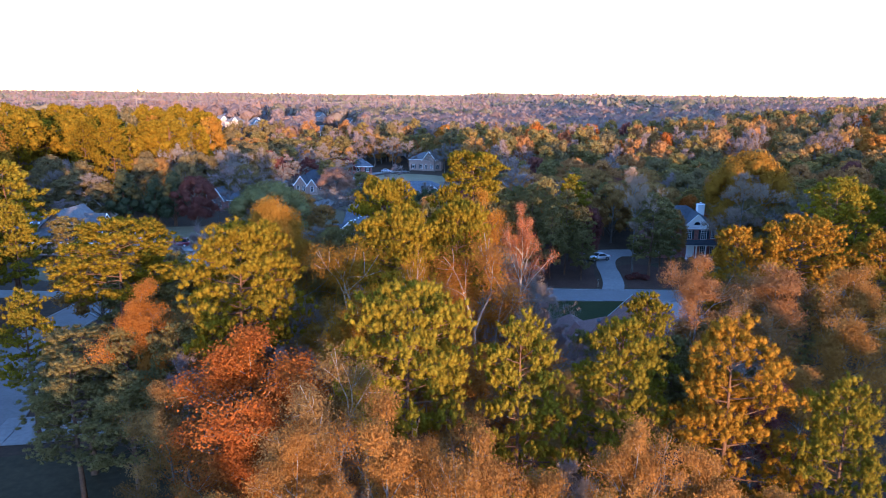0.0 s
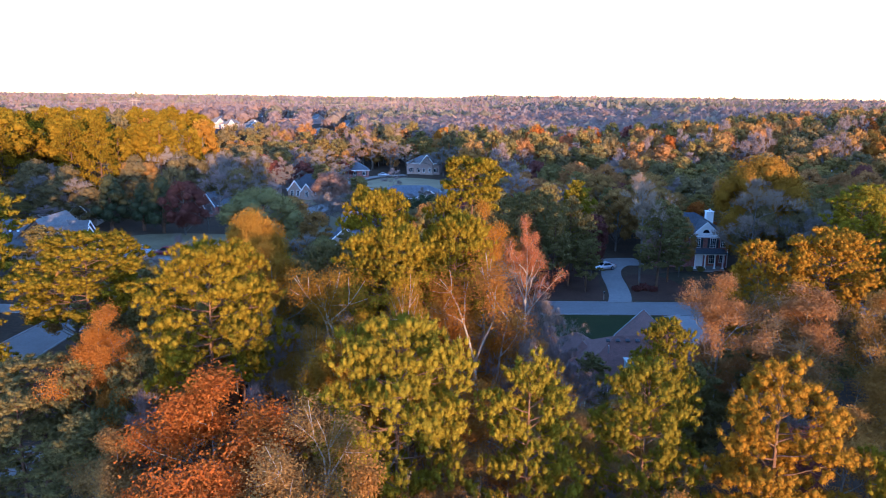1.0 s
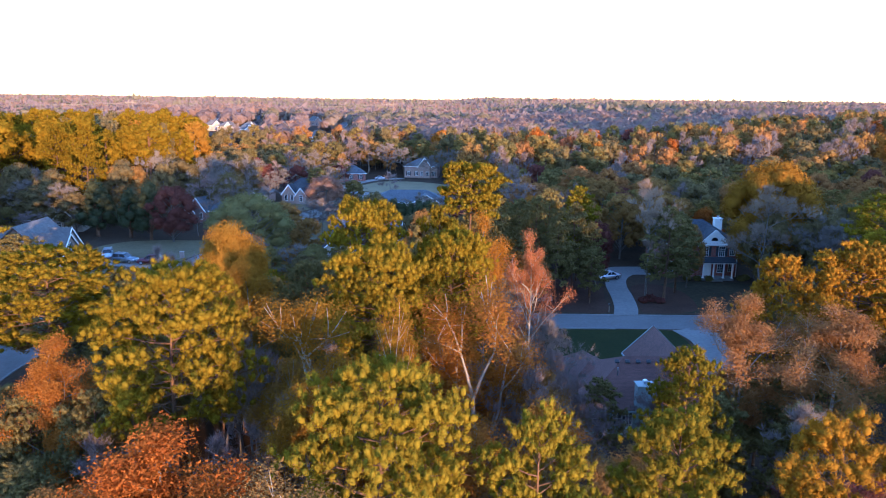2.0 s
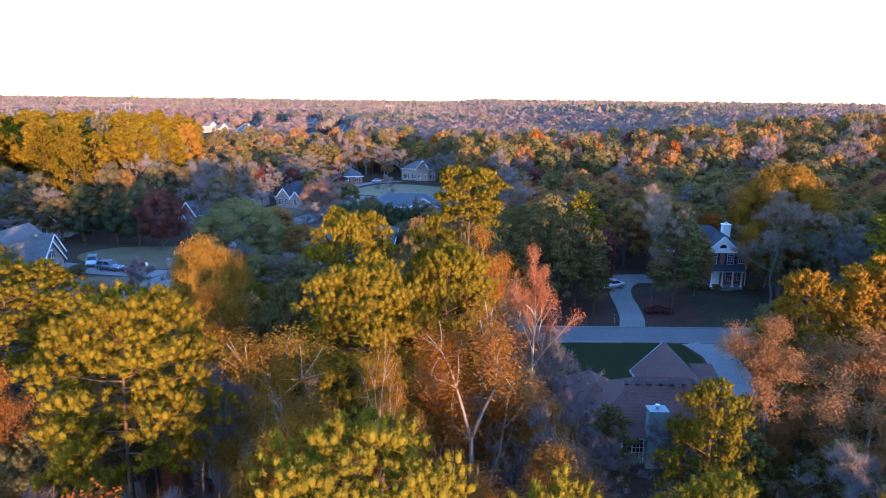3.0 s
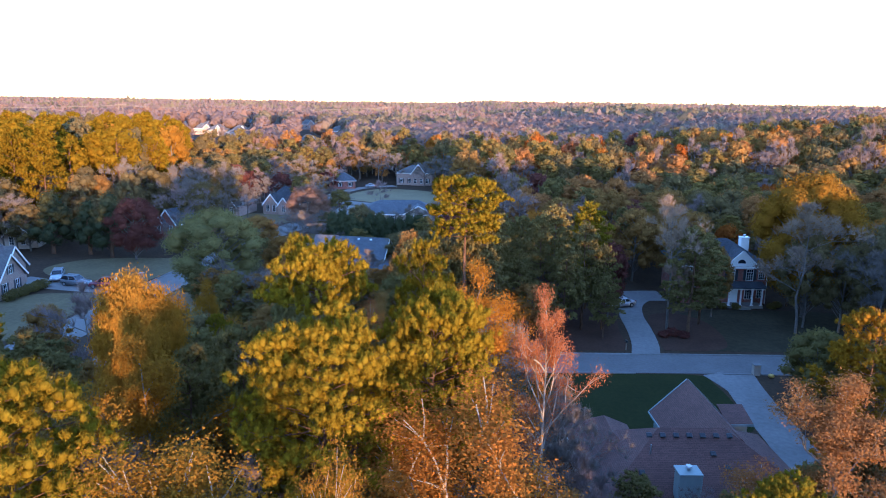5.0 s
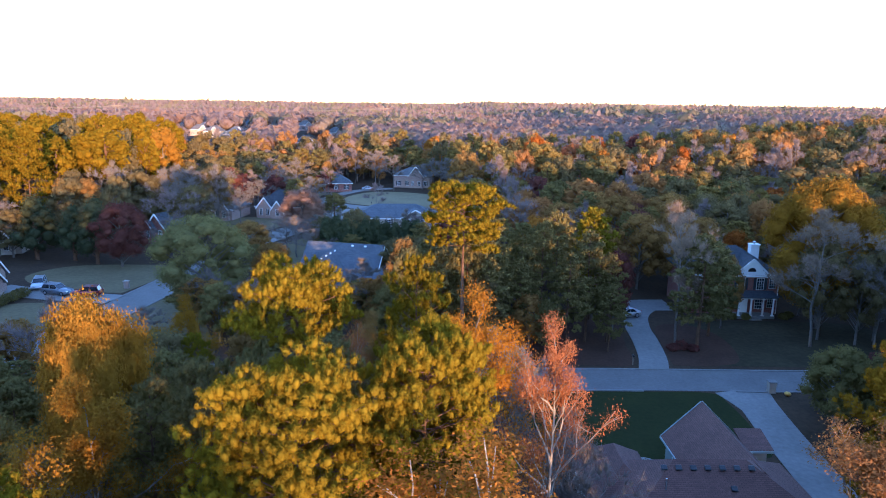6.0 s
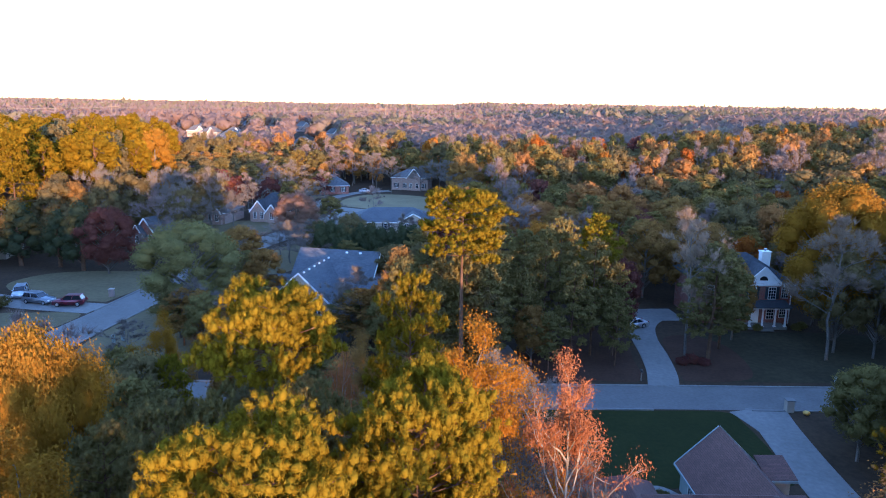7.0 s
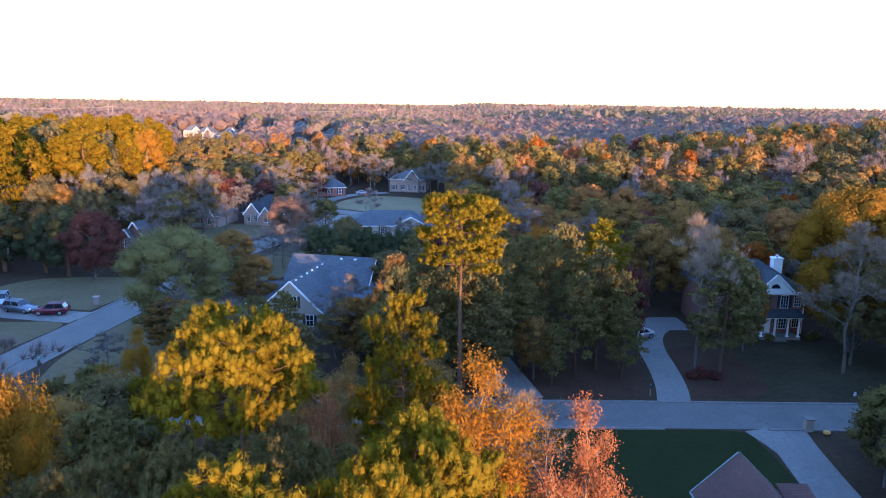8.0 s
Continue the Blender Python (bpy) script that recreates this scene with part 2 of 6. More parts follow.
def walls(parent, x0, x1, y0, y1, z0, z1, material, gable=None, label=""):
    """A block of outer walls; gable=('x' or 'y', ridge height) carries the walls up under a gable roof."""
    bm = bmesh.new()
    if gable is None:
        box(bm, x0, x1, y0, y1, z0, z1)
    else:
        along, zr = gable
        if along == "y":
            prof = [(x0, z0), (x1, z0), (x1, z1), ((x0 + x1) / 2, zr), (x0, z1)]
            f = [bm.verts.new((u, y0, z)) for u, z in prof]
            g = [bm.verts.new((u, y1, z)) for u, z in prof]
        else:
            prof = [(y0, z0), (y1, z0), (y1, z1), ((y0 + y1) / 2, zr), (y0, z1)]
            f = [bm.verts.new((x1, u, z)) for u, z in prof]
            g = [bm.verts.new((x0, u, z)) for u, z in prof]
        bm.faces.new(f)
        bm.faces.new(g[::-1])
        for i in range(5):
            j = (i + 1) % 5
            bm.faces.new((f[j], f[i], g[i], g[j]))
        bmesh.ops.recalc_face_normals(bm, faces=bm.faces)
    return uv_metres(part("wall", bm, material, parent, label))


def window(parent, x, y, z, w, h, facing=0.0, shutters=False, muntins=(2, 2)):
    """A window whose sill centre is at x, y, z; facing: degrees turned from looking towards -y."""
    t = 0.07
    xs = [-w / 2 - t, -w / 2] + [w * (k / muntins[0] - 0.5) + e for k in range(1, muntins[0]) for e in (-0.02, 0.02)] + [w / 2, w / 2 + t]
    zs = [-t, 0.0] + [h * k / muntins[1] + e for k in range(1, muntins[1]) for e in (-0.02, 0.02)] + [h, h + t]
    bm = bmesh.new()
    net = [[bm.verts.new((u, -0.05, v)) for v in zs] for u in xs]
    front = [bm.faces.new((net[a][b], net[a + 1][b], net[a + 1][b + 1], net[a][b + 1])) for a in range(len(xs) - 1) for b in range(len(zs) - 1) if a % 2 == 0 or b % 2 == 0]
    back = bmesh.ops.extrude_face_region(bm, geom=front)["geom"]
    bmesh.ops.translate(bm, vec=(0, 0.07, 0), verts=[g for g in back if isinstance(g, bmesh.types.BMVert)])
    bmesh.ops.recalc_face_normals(bm, faces=bm.faces)
    ob = part("window", bm, M_WHITE, parent, "white framed window")
    ob.matrix_basis = pose(x, y, z, 0, 0, facing)
    part("pane", boxes((-w / 2, w / 2, -0.02, 0.015, 0, h)), M_GLASS, ob)
    if shutters:
        for s in (-1, 1):
            c = s * (w / 2 + t + 0.24)
            edge = [(0.01, -0.02), (-0.05, -0.02)] + [(-0.075 if e else -0.045, h * (k + e * 0.7) / 6) for k in range(6) for e in (0, 1)] + [(-0.05, h + 0.04), (0.01, h + 0.04)]
            bm = bmesh.new()
            sides = [[bm.verts.new((c + d, u, v)) for u, v in edge] for d in (-0.2, 0.2)]
            for side in sides:
                bm.faces.new(side)
            for k in range(len(edge)):
                n = (k + 1) % len(edge)
                bm.faces.new((sides[0][k], sides[0][n], sides[1][n], sides[1][k]))
            bmesh.ops.recalc_face_normals(bm, faces=bm.faces)
            part("shutter", bm, M_SHUTTER, ob, "dark louvred shutter")
    return ob


def rake_trim(parent, pts, width=0.22, depth=0.10, material=None):
    """Painted boards along a polyline of the roof edge."""
    bm = bmesh.new()
    for a, b in zip(pts, pts[1:]):
        a, b = Vector(a), Vector(b)
        d = b - a
        m = Matrix.Translation((a + b) / 2) @ d.to_track_quat("X", "Z").to_matrix().to_4x4() @ Matrix.Diagonal((d.length, depth, width, 1))
        bmesh.ops.create_cube(bm, size=1.0, matrix=m)
    return part("trim_board", bm, material or M_WHITE, parent, "painted trim board")

# ---- ground, roads, lawns ----
ROAD_Z = 0.02


def terrain(x, y):
    """Height of the land: level round the houses, rolling further off."""
    d = math.hypot(x, y - 100)
    far = min(1.0, max(0.0, (d - 230) / 500))
    rise = 10.0 * min(1.0, max(0.0, (x - 70) / 120)) * min(1.0, max(0.0, (y - 130) / 120))
    roll = 6.0 * noise.noise(Vector((x / 420, y / 420, 3.1))) + 3.0 * noise.noise(Vector((x / 150, y / 150, 7.7)))
    back = -4.0 * min(1.0, max(0.0, (d - 1200) / 1800))
    knoll = 6.5 * math.exp(-((x + 150) / 120) ** 2 - ((y - 620) / 130) ** 2)
    return rise + far * (roll - 2.0) + back + knoll


def ground_sheet():
    xs = sorted({round(s * v, 1) for v in [0, 15, 30, 45, 60, 75, 90, 110, 130, 155, 185, 220, 260, 310, 370, 440, 520, 620, 740, 900, 1100, 1350, 1650, 2050, 2550, 3200, 4200] for s in (-1, 1)})
    bm = bmesh.new()
    grid = [[bm.verts.new((x, y + 100, terrain(x, y + 100))) for x in xs] for y in xs]
    for i in range(len(xs) - 1):
        for j in range(len(xs) - 1):
            bm.faces.new((grid[i][j], grid[i][j + 1], grid[i + 1][j + 1], grid[i + 1][j]))
    return tagged(link_mesh("ground", bm, M_LITTER, smooth=True), "brown leaf-littered woodland ground", "ground", kind="structure")


ground_sheet()


def smooth_line(pts, n=6):
    """Catmull-Rom points along a polyline."""
    p = [Vector((*q, 0)) for q in pts]
    p = [2 * p[0] - p[1], *p, 2 * p[-1] - p[-2]]
    out = []
    for i in range(1, len(p) - 2):
        for k in range(n):
            t = k / n
            a, b, c, d = p[i - 1], p[i], p[i + 1], p[i + 2]
            out.append(0.5 * (2 * b + (c - a) * t + (2 * a - 5 * b + 4 * c - d) * t * t + (3 * b - a - 3 * c + d) * t ** 3))
    return out + [p[-2]]


def offsets(line, w):
    out = []
    for i, p in enumerate(line):
        d = (line[min(i + 1, len(line) - 1)] - line[max(i - 1, 0)]).normalized()
        out.append(p + Vector((-d.y, d.x, 0)) * w)
    return out


def strip(name, line, left, right, z, material, label, category, thick=0.12):
    """A band of paving between two offsets of a centre line, with real thickness."""
    a, b = offsets(line, left), offsets(line, right)
    bm = bmesh.new()
    rows = []
    for p, q in zip(a, b):
        zp, zq = terrain(p.x, p.y), terrain(q.x, q.y)
        rows.append([bm.verts.new((p.x, p.y, zp + z - thick)), bm.verts.new((p.x, p.y, zp + z)), bm.verts.new((q.x, q.y, zq + z)), bm.verts.new((q.x, q.y, zq + z - thick))])
    for r, s in zip(rows, rows[1:]):
        for k in range(3):
            bm.faces.new((r[k + 1], r[k], s[k], s[k + 1]))
    bm.faces.new(rows[0])
    bm.faces.new(rows[-1][::-1])
    bmesh.ops.recalc_face_normals(bm, faces=bm.faces)
    return tagged(link_mesh(name, bm, material), label, category, kind="structure")


ROAD1 = smooth_line([(-41, 106.2), (-20, 106.2), (0, 106.2), (25, 106.2), (60, 106.4), (110, 109), (180, 118)])
ROAD2 = smooth_line([(-41, 20), (-41.6, 42), (-43.4, 61), (-50.6, 80), (-50.5, 98), (-48.5, 112), (-46.6, 126), (-44.2, 140), (-41, 162), (-38, 182), (-31, 203), (-24.5, 220), (-24, 233)])
ROAD3 = smooth_line([(-52, 255), (-40, 247.5), (-24, 238), (-8, 230), (10, 224), (40, 215)])
strip("road_front", ROAD1, 3.0, -3.0, 0.03, M_ASPHALT, "worn blue-grey asphalt street with concrete kerbs", "road")
strip("road_side", ROAD2, 3.3, -3.3, 0.036, M_ASPHALT, "worn blue-grey asphalt street curving between lawns", "road")
strip("road_back", ROAD3, 3.0, -3.0, 0.042, M_ASPHALT, "pale asphalt street among the far houses", "road")


def kerb(line, side, i0, i1, name, half=3.3):
    seg = line[i0:i1]
    strip(name, seg, side * half + (0.3 if side > 0 else 0.0), side * half - (0.0 if side > 0 else 0.3), 0.13, M_CONCRETE, "pale concrete kerb along the street", "kerb", 0.2)


kerb(ROAD1, 1, 2, 26, "kerb_1", 3.0)
kerb(ROAD1, -1, 2, 19, "kerb_2", 3.0)
kerb(ROAD1, -1, 20, 30, "kerb_3", 3.0)
kerb(ROAD2, 1, 0, 32, "kerb_4")
kerb(ROAD2, -1, 0, 27, "kerb_5")
kerb(ROAD2, -1, 33, 70, "kerb_6")
kerb(ROAD2, 1, 40, 70, "kerb_7")

# driveways
DRIVE_A = smooth_line([(28.1, 109.3), (29.2, 113.5), (30.1, 119.5), (30.8, 126), (32.5, 132), (36, 137)])
strip("driveway_a", DRIVE_A, 1.75, -1.75, 0.05, M_CONCRETE, "curved pale concrete driveway up to the brick house", "driveway")
strip("driveway_a_court", smooth_line([(29.5, 134), (34, 136.5), (39, 137)]), 3.0, -3.0, 0.056, M_CONCRETE, "concrete parking court beside the brick house", "driveway")
DRIVE_B = smooth_line([(36.9, 103.2), (36.3, 100), (35.7, 95.5), (35.2, 91), (34.7, 85), (34.0, 78)])
strip("driveway_b", DRIVE_B, 2.1, -2.1, 0.05, M_CONCRETE, "pale concrete driveway beside the mauve-roofed house", "driveway")
strip("driveway_b_apron", smooth_line([(34.4, 103.1), (35.1, 100.5), (35.8, 97)]), 0.9, -1.6, 0.046, M_CONCRETE, "flared concrete driveway apron at the street", "driveway")
strip("walk_b", smooth_line([(22.0, 86.2), (20.6, 87.6), (19.4, 86.6), (18.6, 84.4)]), 0.6, -0.6, 0.05, M_CONCRETE, "curved concrete garden path by the front door", "path")
strip("driveway_c", smooth_line([(12.6, 110), (11.8, 114), (10.8, 119), (10.2, 122)]), 1.6, -1.6, 0.05, M_CONCRETE, "narrow concrete driveway under the pines", "driveway")
DRIVE_L = smooth_line([(-48.5, 136.5), (-55, 137.6), (-62, 139.2), (-70, 142)])
strip("driveway_l", DRIVE_L, 2.5, -2.5, 0.05, M_CONCRETE, "wide concrete driveway with parked cars", "driveway")
strip("driveway_n", smooth_line([(-41, 59.0), (-35.6, 60), (-29, 62.6), (-22, 66)]), 2.8, -2.8, 0.05, M_CONCRETE, "broad concrete driveway by the dark pine", "driveway")
strip("driveway_w", smooth_line([(-53, 103), (-60, 103), (-70, 103.4), (-82, 104)]), 2.0, -2.0, 0.05, M_CONCRETE, "concrete driveway on the far side of the street", "driveway")
strip("driveway_h", smooth_line([(-34, 244), (-33, 254), (-30, 266), (-24, 277), (-14, 283)]), 2.0, -2.0, 0.06, M_CONCRETE, "long concrete driveway up to the far brick house", "driveway")


def lawn(name, pts, z, material, label):
    bm = bmesh.new()
    loop = smooth_line([*pts, pts[0]], 5)[:-1]
    top = [bm.verts.new((p.x, p.y, terrain(p.x, p.y) + z)) for p in loop]
    low = [bm.verts.new((p.x, p.y, terrain(p.x, p.y) + z - 0.08)) for p in loop]
    bm.faces.new(top)
    for i in range(len(loop)):
        j = (i + 1) % len(loop)
        bm.faces.new((top[j], top[i], low[i], low[j]))
    bmesh.ops.recalc_face_normals(bm, faces=bm.faces)
    return tagged(link_mesh(name, bm, material), label, "lawn", kind="structure")


lawn("lawn_b", [(10, 102.7), (22, 102.8), (32.0, 102.7), (33.2, 100), (33.2, 94), (32.4, 88.5), (26, 88.2), (18, 88), (13, 92), (9, 97)], 0.015, M_LAWN, "dark green front lawn of the mauve-roofed house")
# this yard's shade is carried by the darker lawn colour
lawn("lawn_a", [(33, 111), (45, 110.8), (62, 111.5), (66, 120), (62, 128), (50, 129), (41, 128.5), (34, 122)], 0.012, M_LAWN_SHADED, "brown dormant lawn, darkened for tree shade, before the brick house")
lawn("bed_a", [(12.8, 110.9), (20, 110.8), (26, 111), (27, 118), (28, 128), (22, 130), (14, 126)], 0.012, M_STRAW, "reddish pine-straw bed under tall pines")
lawn("bed_a_island", [(31, 110.9), (36, 110.8), (40, 113), (41, 122), (38, 127), (33.5, 126), (32, 119)], 0.02, M_STRAW, "reddish pine-straw island bed by the driveway")
# litter colour instead of straw: its darkness stands for the tall trees' shade
lawn("bed_b", [(40.5, 102.6), (50, 102.4), (58, 100), (52, 90), (44, 84), (38, 86), (37.6, 93), (38.3, 99)], 0.012, M_LITTER, "pine-straw bed beside the driveway, darkened for tree shade")
lawn("lawn_l_front", [(-53, 112), (-51, 124), (-49.5, 133.5), (-56, 134.2), (-63, 133), (-66, 126), (-72, 116), (-62, 110)], 0.015, M_DORMANT, "dormant tan front lawn of the grey-roofed house")
lawn("lawn_l_side", [(-49, 140), (-46.5, 150), (-45.5, 158), (-54, 160), (-66, 158), (-70, 150), (-62, 142.5)], 0.015, M_DORMANT, "dormant tan lawn beyond the driveway")
lawn("lawn_corner", [(-41.5, 111.2), (-43, 122), (-40.6, 138), (-36, 138), (-30, 124), (-26, 111.2)], 0.015, M_DORMANT, "grassy street corner with utility boxes")
lawn("lawn_mid", [(-35, 160), (-31, 182), (-24, 196), (-14, 196), (-20, 176), (-26, 160)], 0.012, M_DORMANT, "dormant grass along the side street")
lawn("lawn_g", [(-43.5, 186), (-38, 200), (-33, 212), (-40, 217), (-52, 214), (-56, 200), (-50, 188)], 0.012, M_DORMANT, "dormant lawn before the gabled brick house")
lawn("lawn_h", [(-28, 246), (-14, 238), (-2, 233), (6, 240), (4, 262), (-8, 272), (-20, 272), (-27, 260)], 0.02, M_PALE_LAWN, "pale dormant front lawn of the far house")
lawn("lawn_h_side", [(-38, 252), (-36, 262), (-35, 267), (-44, 266), (-48, 258)], 0.02, M_PALE_LAWN, "dormant lawn beside the far driveway")
lawn("lawn_three", [(-27, 226), (-18, 218), (-6, 216), (4, 220), (-4, 224.5), (-14, 229.5), (-22, 232)], 0.012, M_PALE_LAWN, "dormant lawn behind the slate-roofed house")
lawn("lawn_near", [(-43, 40), (-40, 53), (-30, 56), (-20, 60), (-16, 46), (-20, 30), (-32, 26)], 0.012, M_LAWN_SHADED, "dormant lawn, darkened for tree shade, beside the near driveway")

# ---- trees ----


def mesh_from(name, verts, faces, material, smooth=False):
    """A mesh from arrays; all faces with the same number of corners."""
    me = bpy.data.meshes.new(name)
    n, k = faces.shape
    me.vertices.add(len(verts))
    me.vertices.foreach_set("co", np.ascontiguousarray(verts, dtype=np.float32).ravel())
    me.loops.add(n * k)
    me.loops.foreach_set("vertex_index", np.ascontiguousarray(faces, dtype=np.int32).ravel())
    me.polygons.add(n)
    me.polygons.foreach_set("loop_start", np.arange(0, n * k, k, dtype=np.int32))
    me.polygons.foreach_set("use_smooth", np.full(n, smooth))
    me.update(calc_edges=True)
    me.validate()
    me.materials.append(material)
    return me


def unit(v):
    return v / np.maximum(np.linalg.norm(v, axis=-1, keepdims=True), 1e-6)


def limb_arrays(segs, sides=5):
    """Tapered prisms for limbs given as (p0, p1, r0, r1)."""
    p0, p1 = np.array([s[0] for s in segs]), np.array([s[1] for s in segs])
    r0, r1 = np.array([s[2] for s in segs]), np.array([s[3] for s in segs])
    d = unit(p1 - p0)
    ref = np.where(np.abs(d[:, 2:3]) > 0.9, np.array([[1.0, 0, 0]]), np.array([[0, 0, 1.0]]))
    u = unit(np.cross(d, ref))
    v = np.cross(d, u)
    a = np.arange(sides) * 2 * math.pi / sides
    ring = u[:, None, :] * np.cos(a)[None, :, None] + v[:, None, :] * np.sin(a)[None, :, None]
    low, top = p0[:, None, :] + ring * r0[:, None, None], p1[:, None, :] + ring * r1[:, None, None]
    V = np.concatenate([low, top], axis=1).reshape(-1, 3)
    k = np.arange(sides)
    f = np.stack([k, (k + 1) % sides, (k + 1) % sides + sides, k + sides], axis=1)
    F = (np.arange(len(segs)) * 2 * sides)[:, None, None] + f[None]
    return V, F.reshape(-1, 4)


def ball_mesh():
    bm = bmesh.new()
    bmesh.ops.create_icosphere(bm, subdivisions=1, radius=1.0)
    bm.verts.index_update()
    V, F = np.array([v.co[:] for v in bm.verts]), np.array([[v.index for v in f.verts] for f in bm.faces])
    bm.free()
    return V, F


BALL = ball_mesh()


def core_arrays(rng, centres, radii, axis=None, stretch=0.0, rough=0.14):
    """The dense, uneven inside of leaf masses: one lumpy body round each centre."""
    n, k = len(centres), len(BALL[0])
    d = np.repeat(BALL[0][None], n, axis=0)
    if axis is not None:
        d = d + axis[:, None, :] * np.sum(d * axis[:, None, :], axis=2, keepdims=True) * stretch
    V = centres[:, None, :] + d * np.reshape(radii, (n, 1, -1)) * rng.uniform(1 - rough, 1 + rough, (n, k, 1))
    F = BALL[1][None] + (np.arange(n) * k)[:, None, None]
    return V.reshape(-1, 3), F.reshape(-1, 3)


def with_core(V, F, C, G):
    return np.concatenate([V, C]), np.concatenate([F, G + len(V)])


def needle_arrays(rng, centres, outs, size, tufts, blades, puff, needle=0.17, slim=0.24):
    """Upright rounded puffs of needles, several round each clump centre; the needles cover each puff like a brush."""
    n = len(centres)
    d = unit(rng.normal(0, 1, (n * tufts, 3)) + np.array([0, 0, 0.75]) + np.repeat(outs, tufts, axis=0) * 0.6)
    c = np.repeat(centres, tufts, axis=0) + d * size * rng.uniform(0.45, 1.2, (n * tufts, 1)) * np.array([1, 1, 0.6])
    axis = unit(d * 0.6 + rng.normal(0, 0.35, c.shape) + np.array([0, 0, 0.6]))
    r = np.repeat(puff * rng.uniform(0.55, 1.35, (len(c), 1)), blades, axis=0)
    c2, a2 = np.repeat(c, blades, axis=0), np.repeat(axis, blades, axis=0)
    e = unit(rng.normal(0, 1, c2.shape) + a2 * 0.45)
    along = np.sum(e * a2, axis=1, keepdims=True)
    p = c2 + (e + a2 * along * 0.35) * r * rng.uniform(0.5, 1.05, (len(c2), 1))
    nrm = unit(e + rng.normal(0, 0.5, e.shape))
    a = a2 + e * 0.5 + rng.normal(0, 0.45, e.shape)
    a = unit(a - nrm * np.sum(a * nrm, axis=1, keepdims=True))
    L = needle * rng.uniform(0.7, 1.25, (len(p), 1))
    b = np.cross(nrm, a) * L * slim
    V = np.stack([p - a * L * 0.8 + b, p - a * L * 0.8 - b, p + a * L], axis=1).reshape(-1, 3)
    C, G = core_arrays(rng, c, r[::blades] * 0.55, axis, 0.4)
    return with_core(V, np.arange(len(V)).reshape(-1, 3), C, G)


def leaf_arrays(rng, centres, spread, count, leaf, heart=(0, 0, 0)):
    """Loose three-cornered leaves round each twig end, turned outwards from the heart of the crown."""
    c = np.repeat(centres, count, axis=0)
    c = c + rng.normal(0, 1, c.shape) * spread * np.array([1, 1, 0.75])
    nrm = unit(unit(c - np.array(heart)) * 0.9 + np.array([0, 0, 0.3]) + rng.normal(0, 0.55, c.shape))
    a = unit(np.cross(nrm, rng.normal(0, 1, c.shape)))
    b = np.cross(nrm, a) * leaf * 0.72 * rng.uniform(0.7, 1.2, (len(c), 1))
    a = a * leaf * rng.uniform(0.6, 1.2, (len(c), 1))
    V = np.stack([c - a + b * 0.8, c - a * 0.8 - b, c + a], axis=1).reshape(-1, 3)
    return V, np.arange(len(V)).reshape(-1, 3)


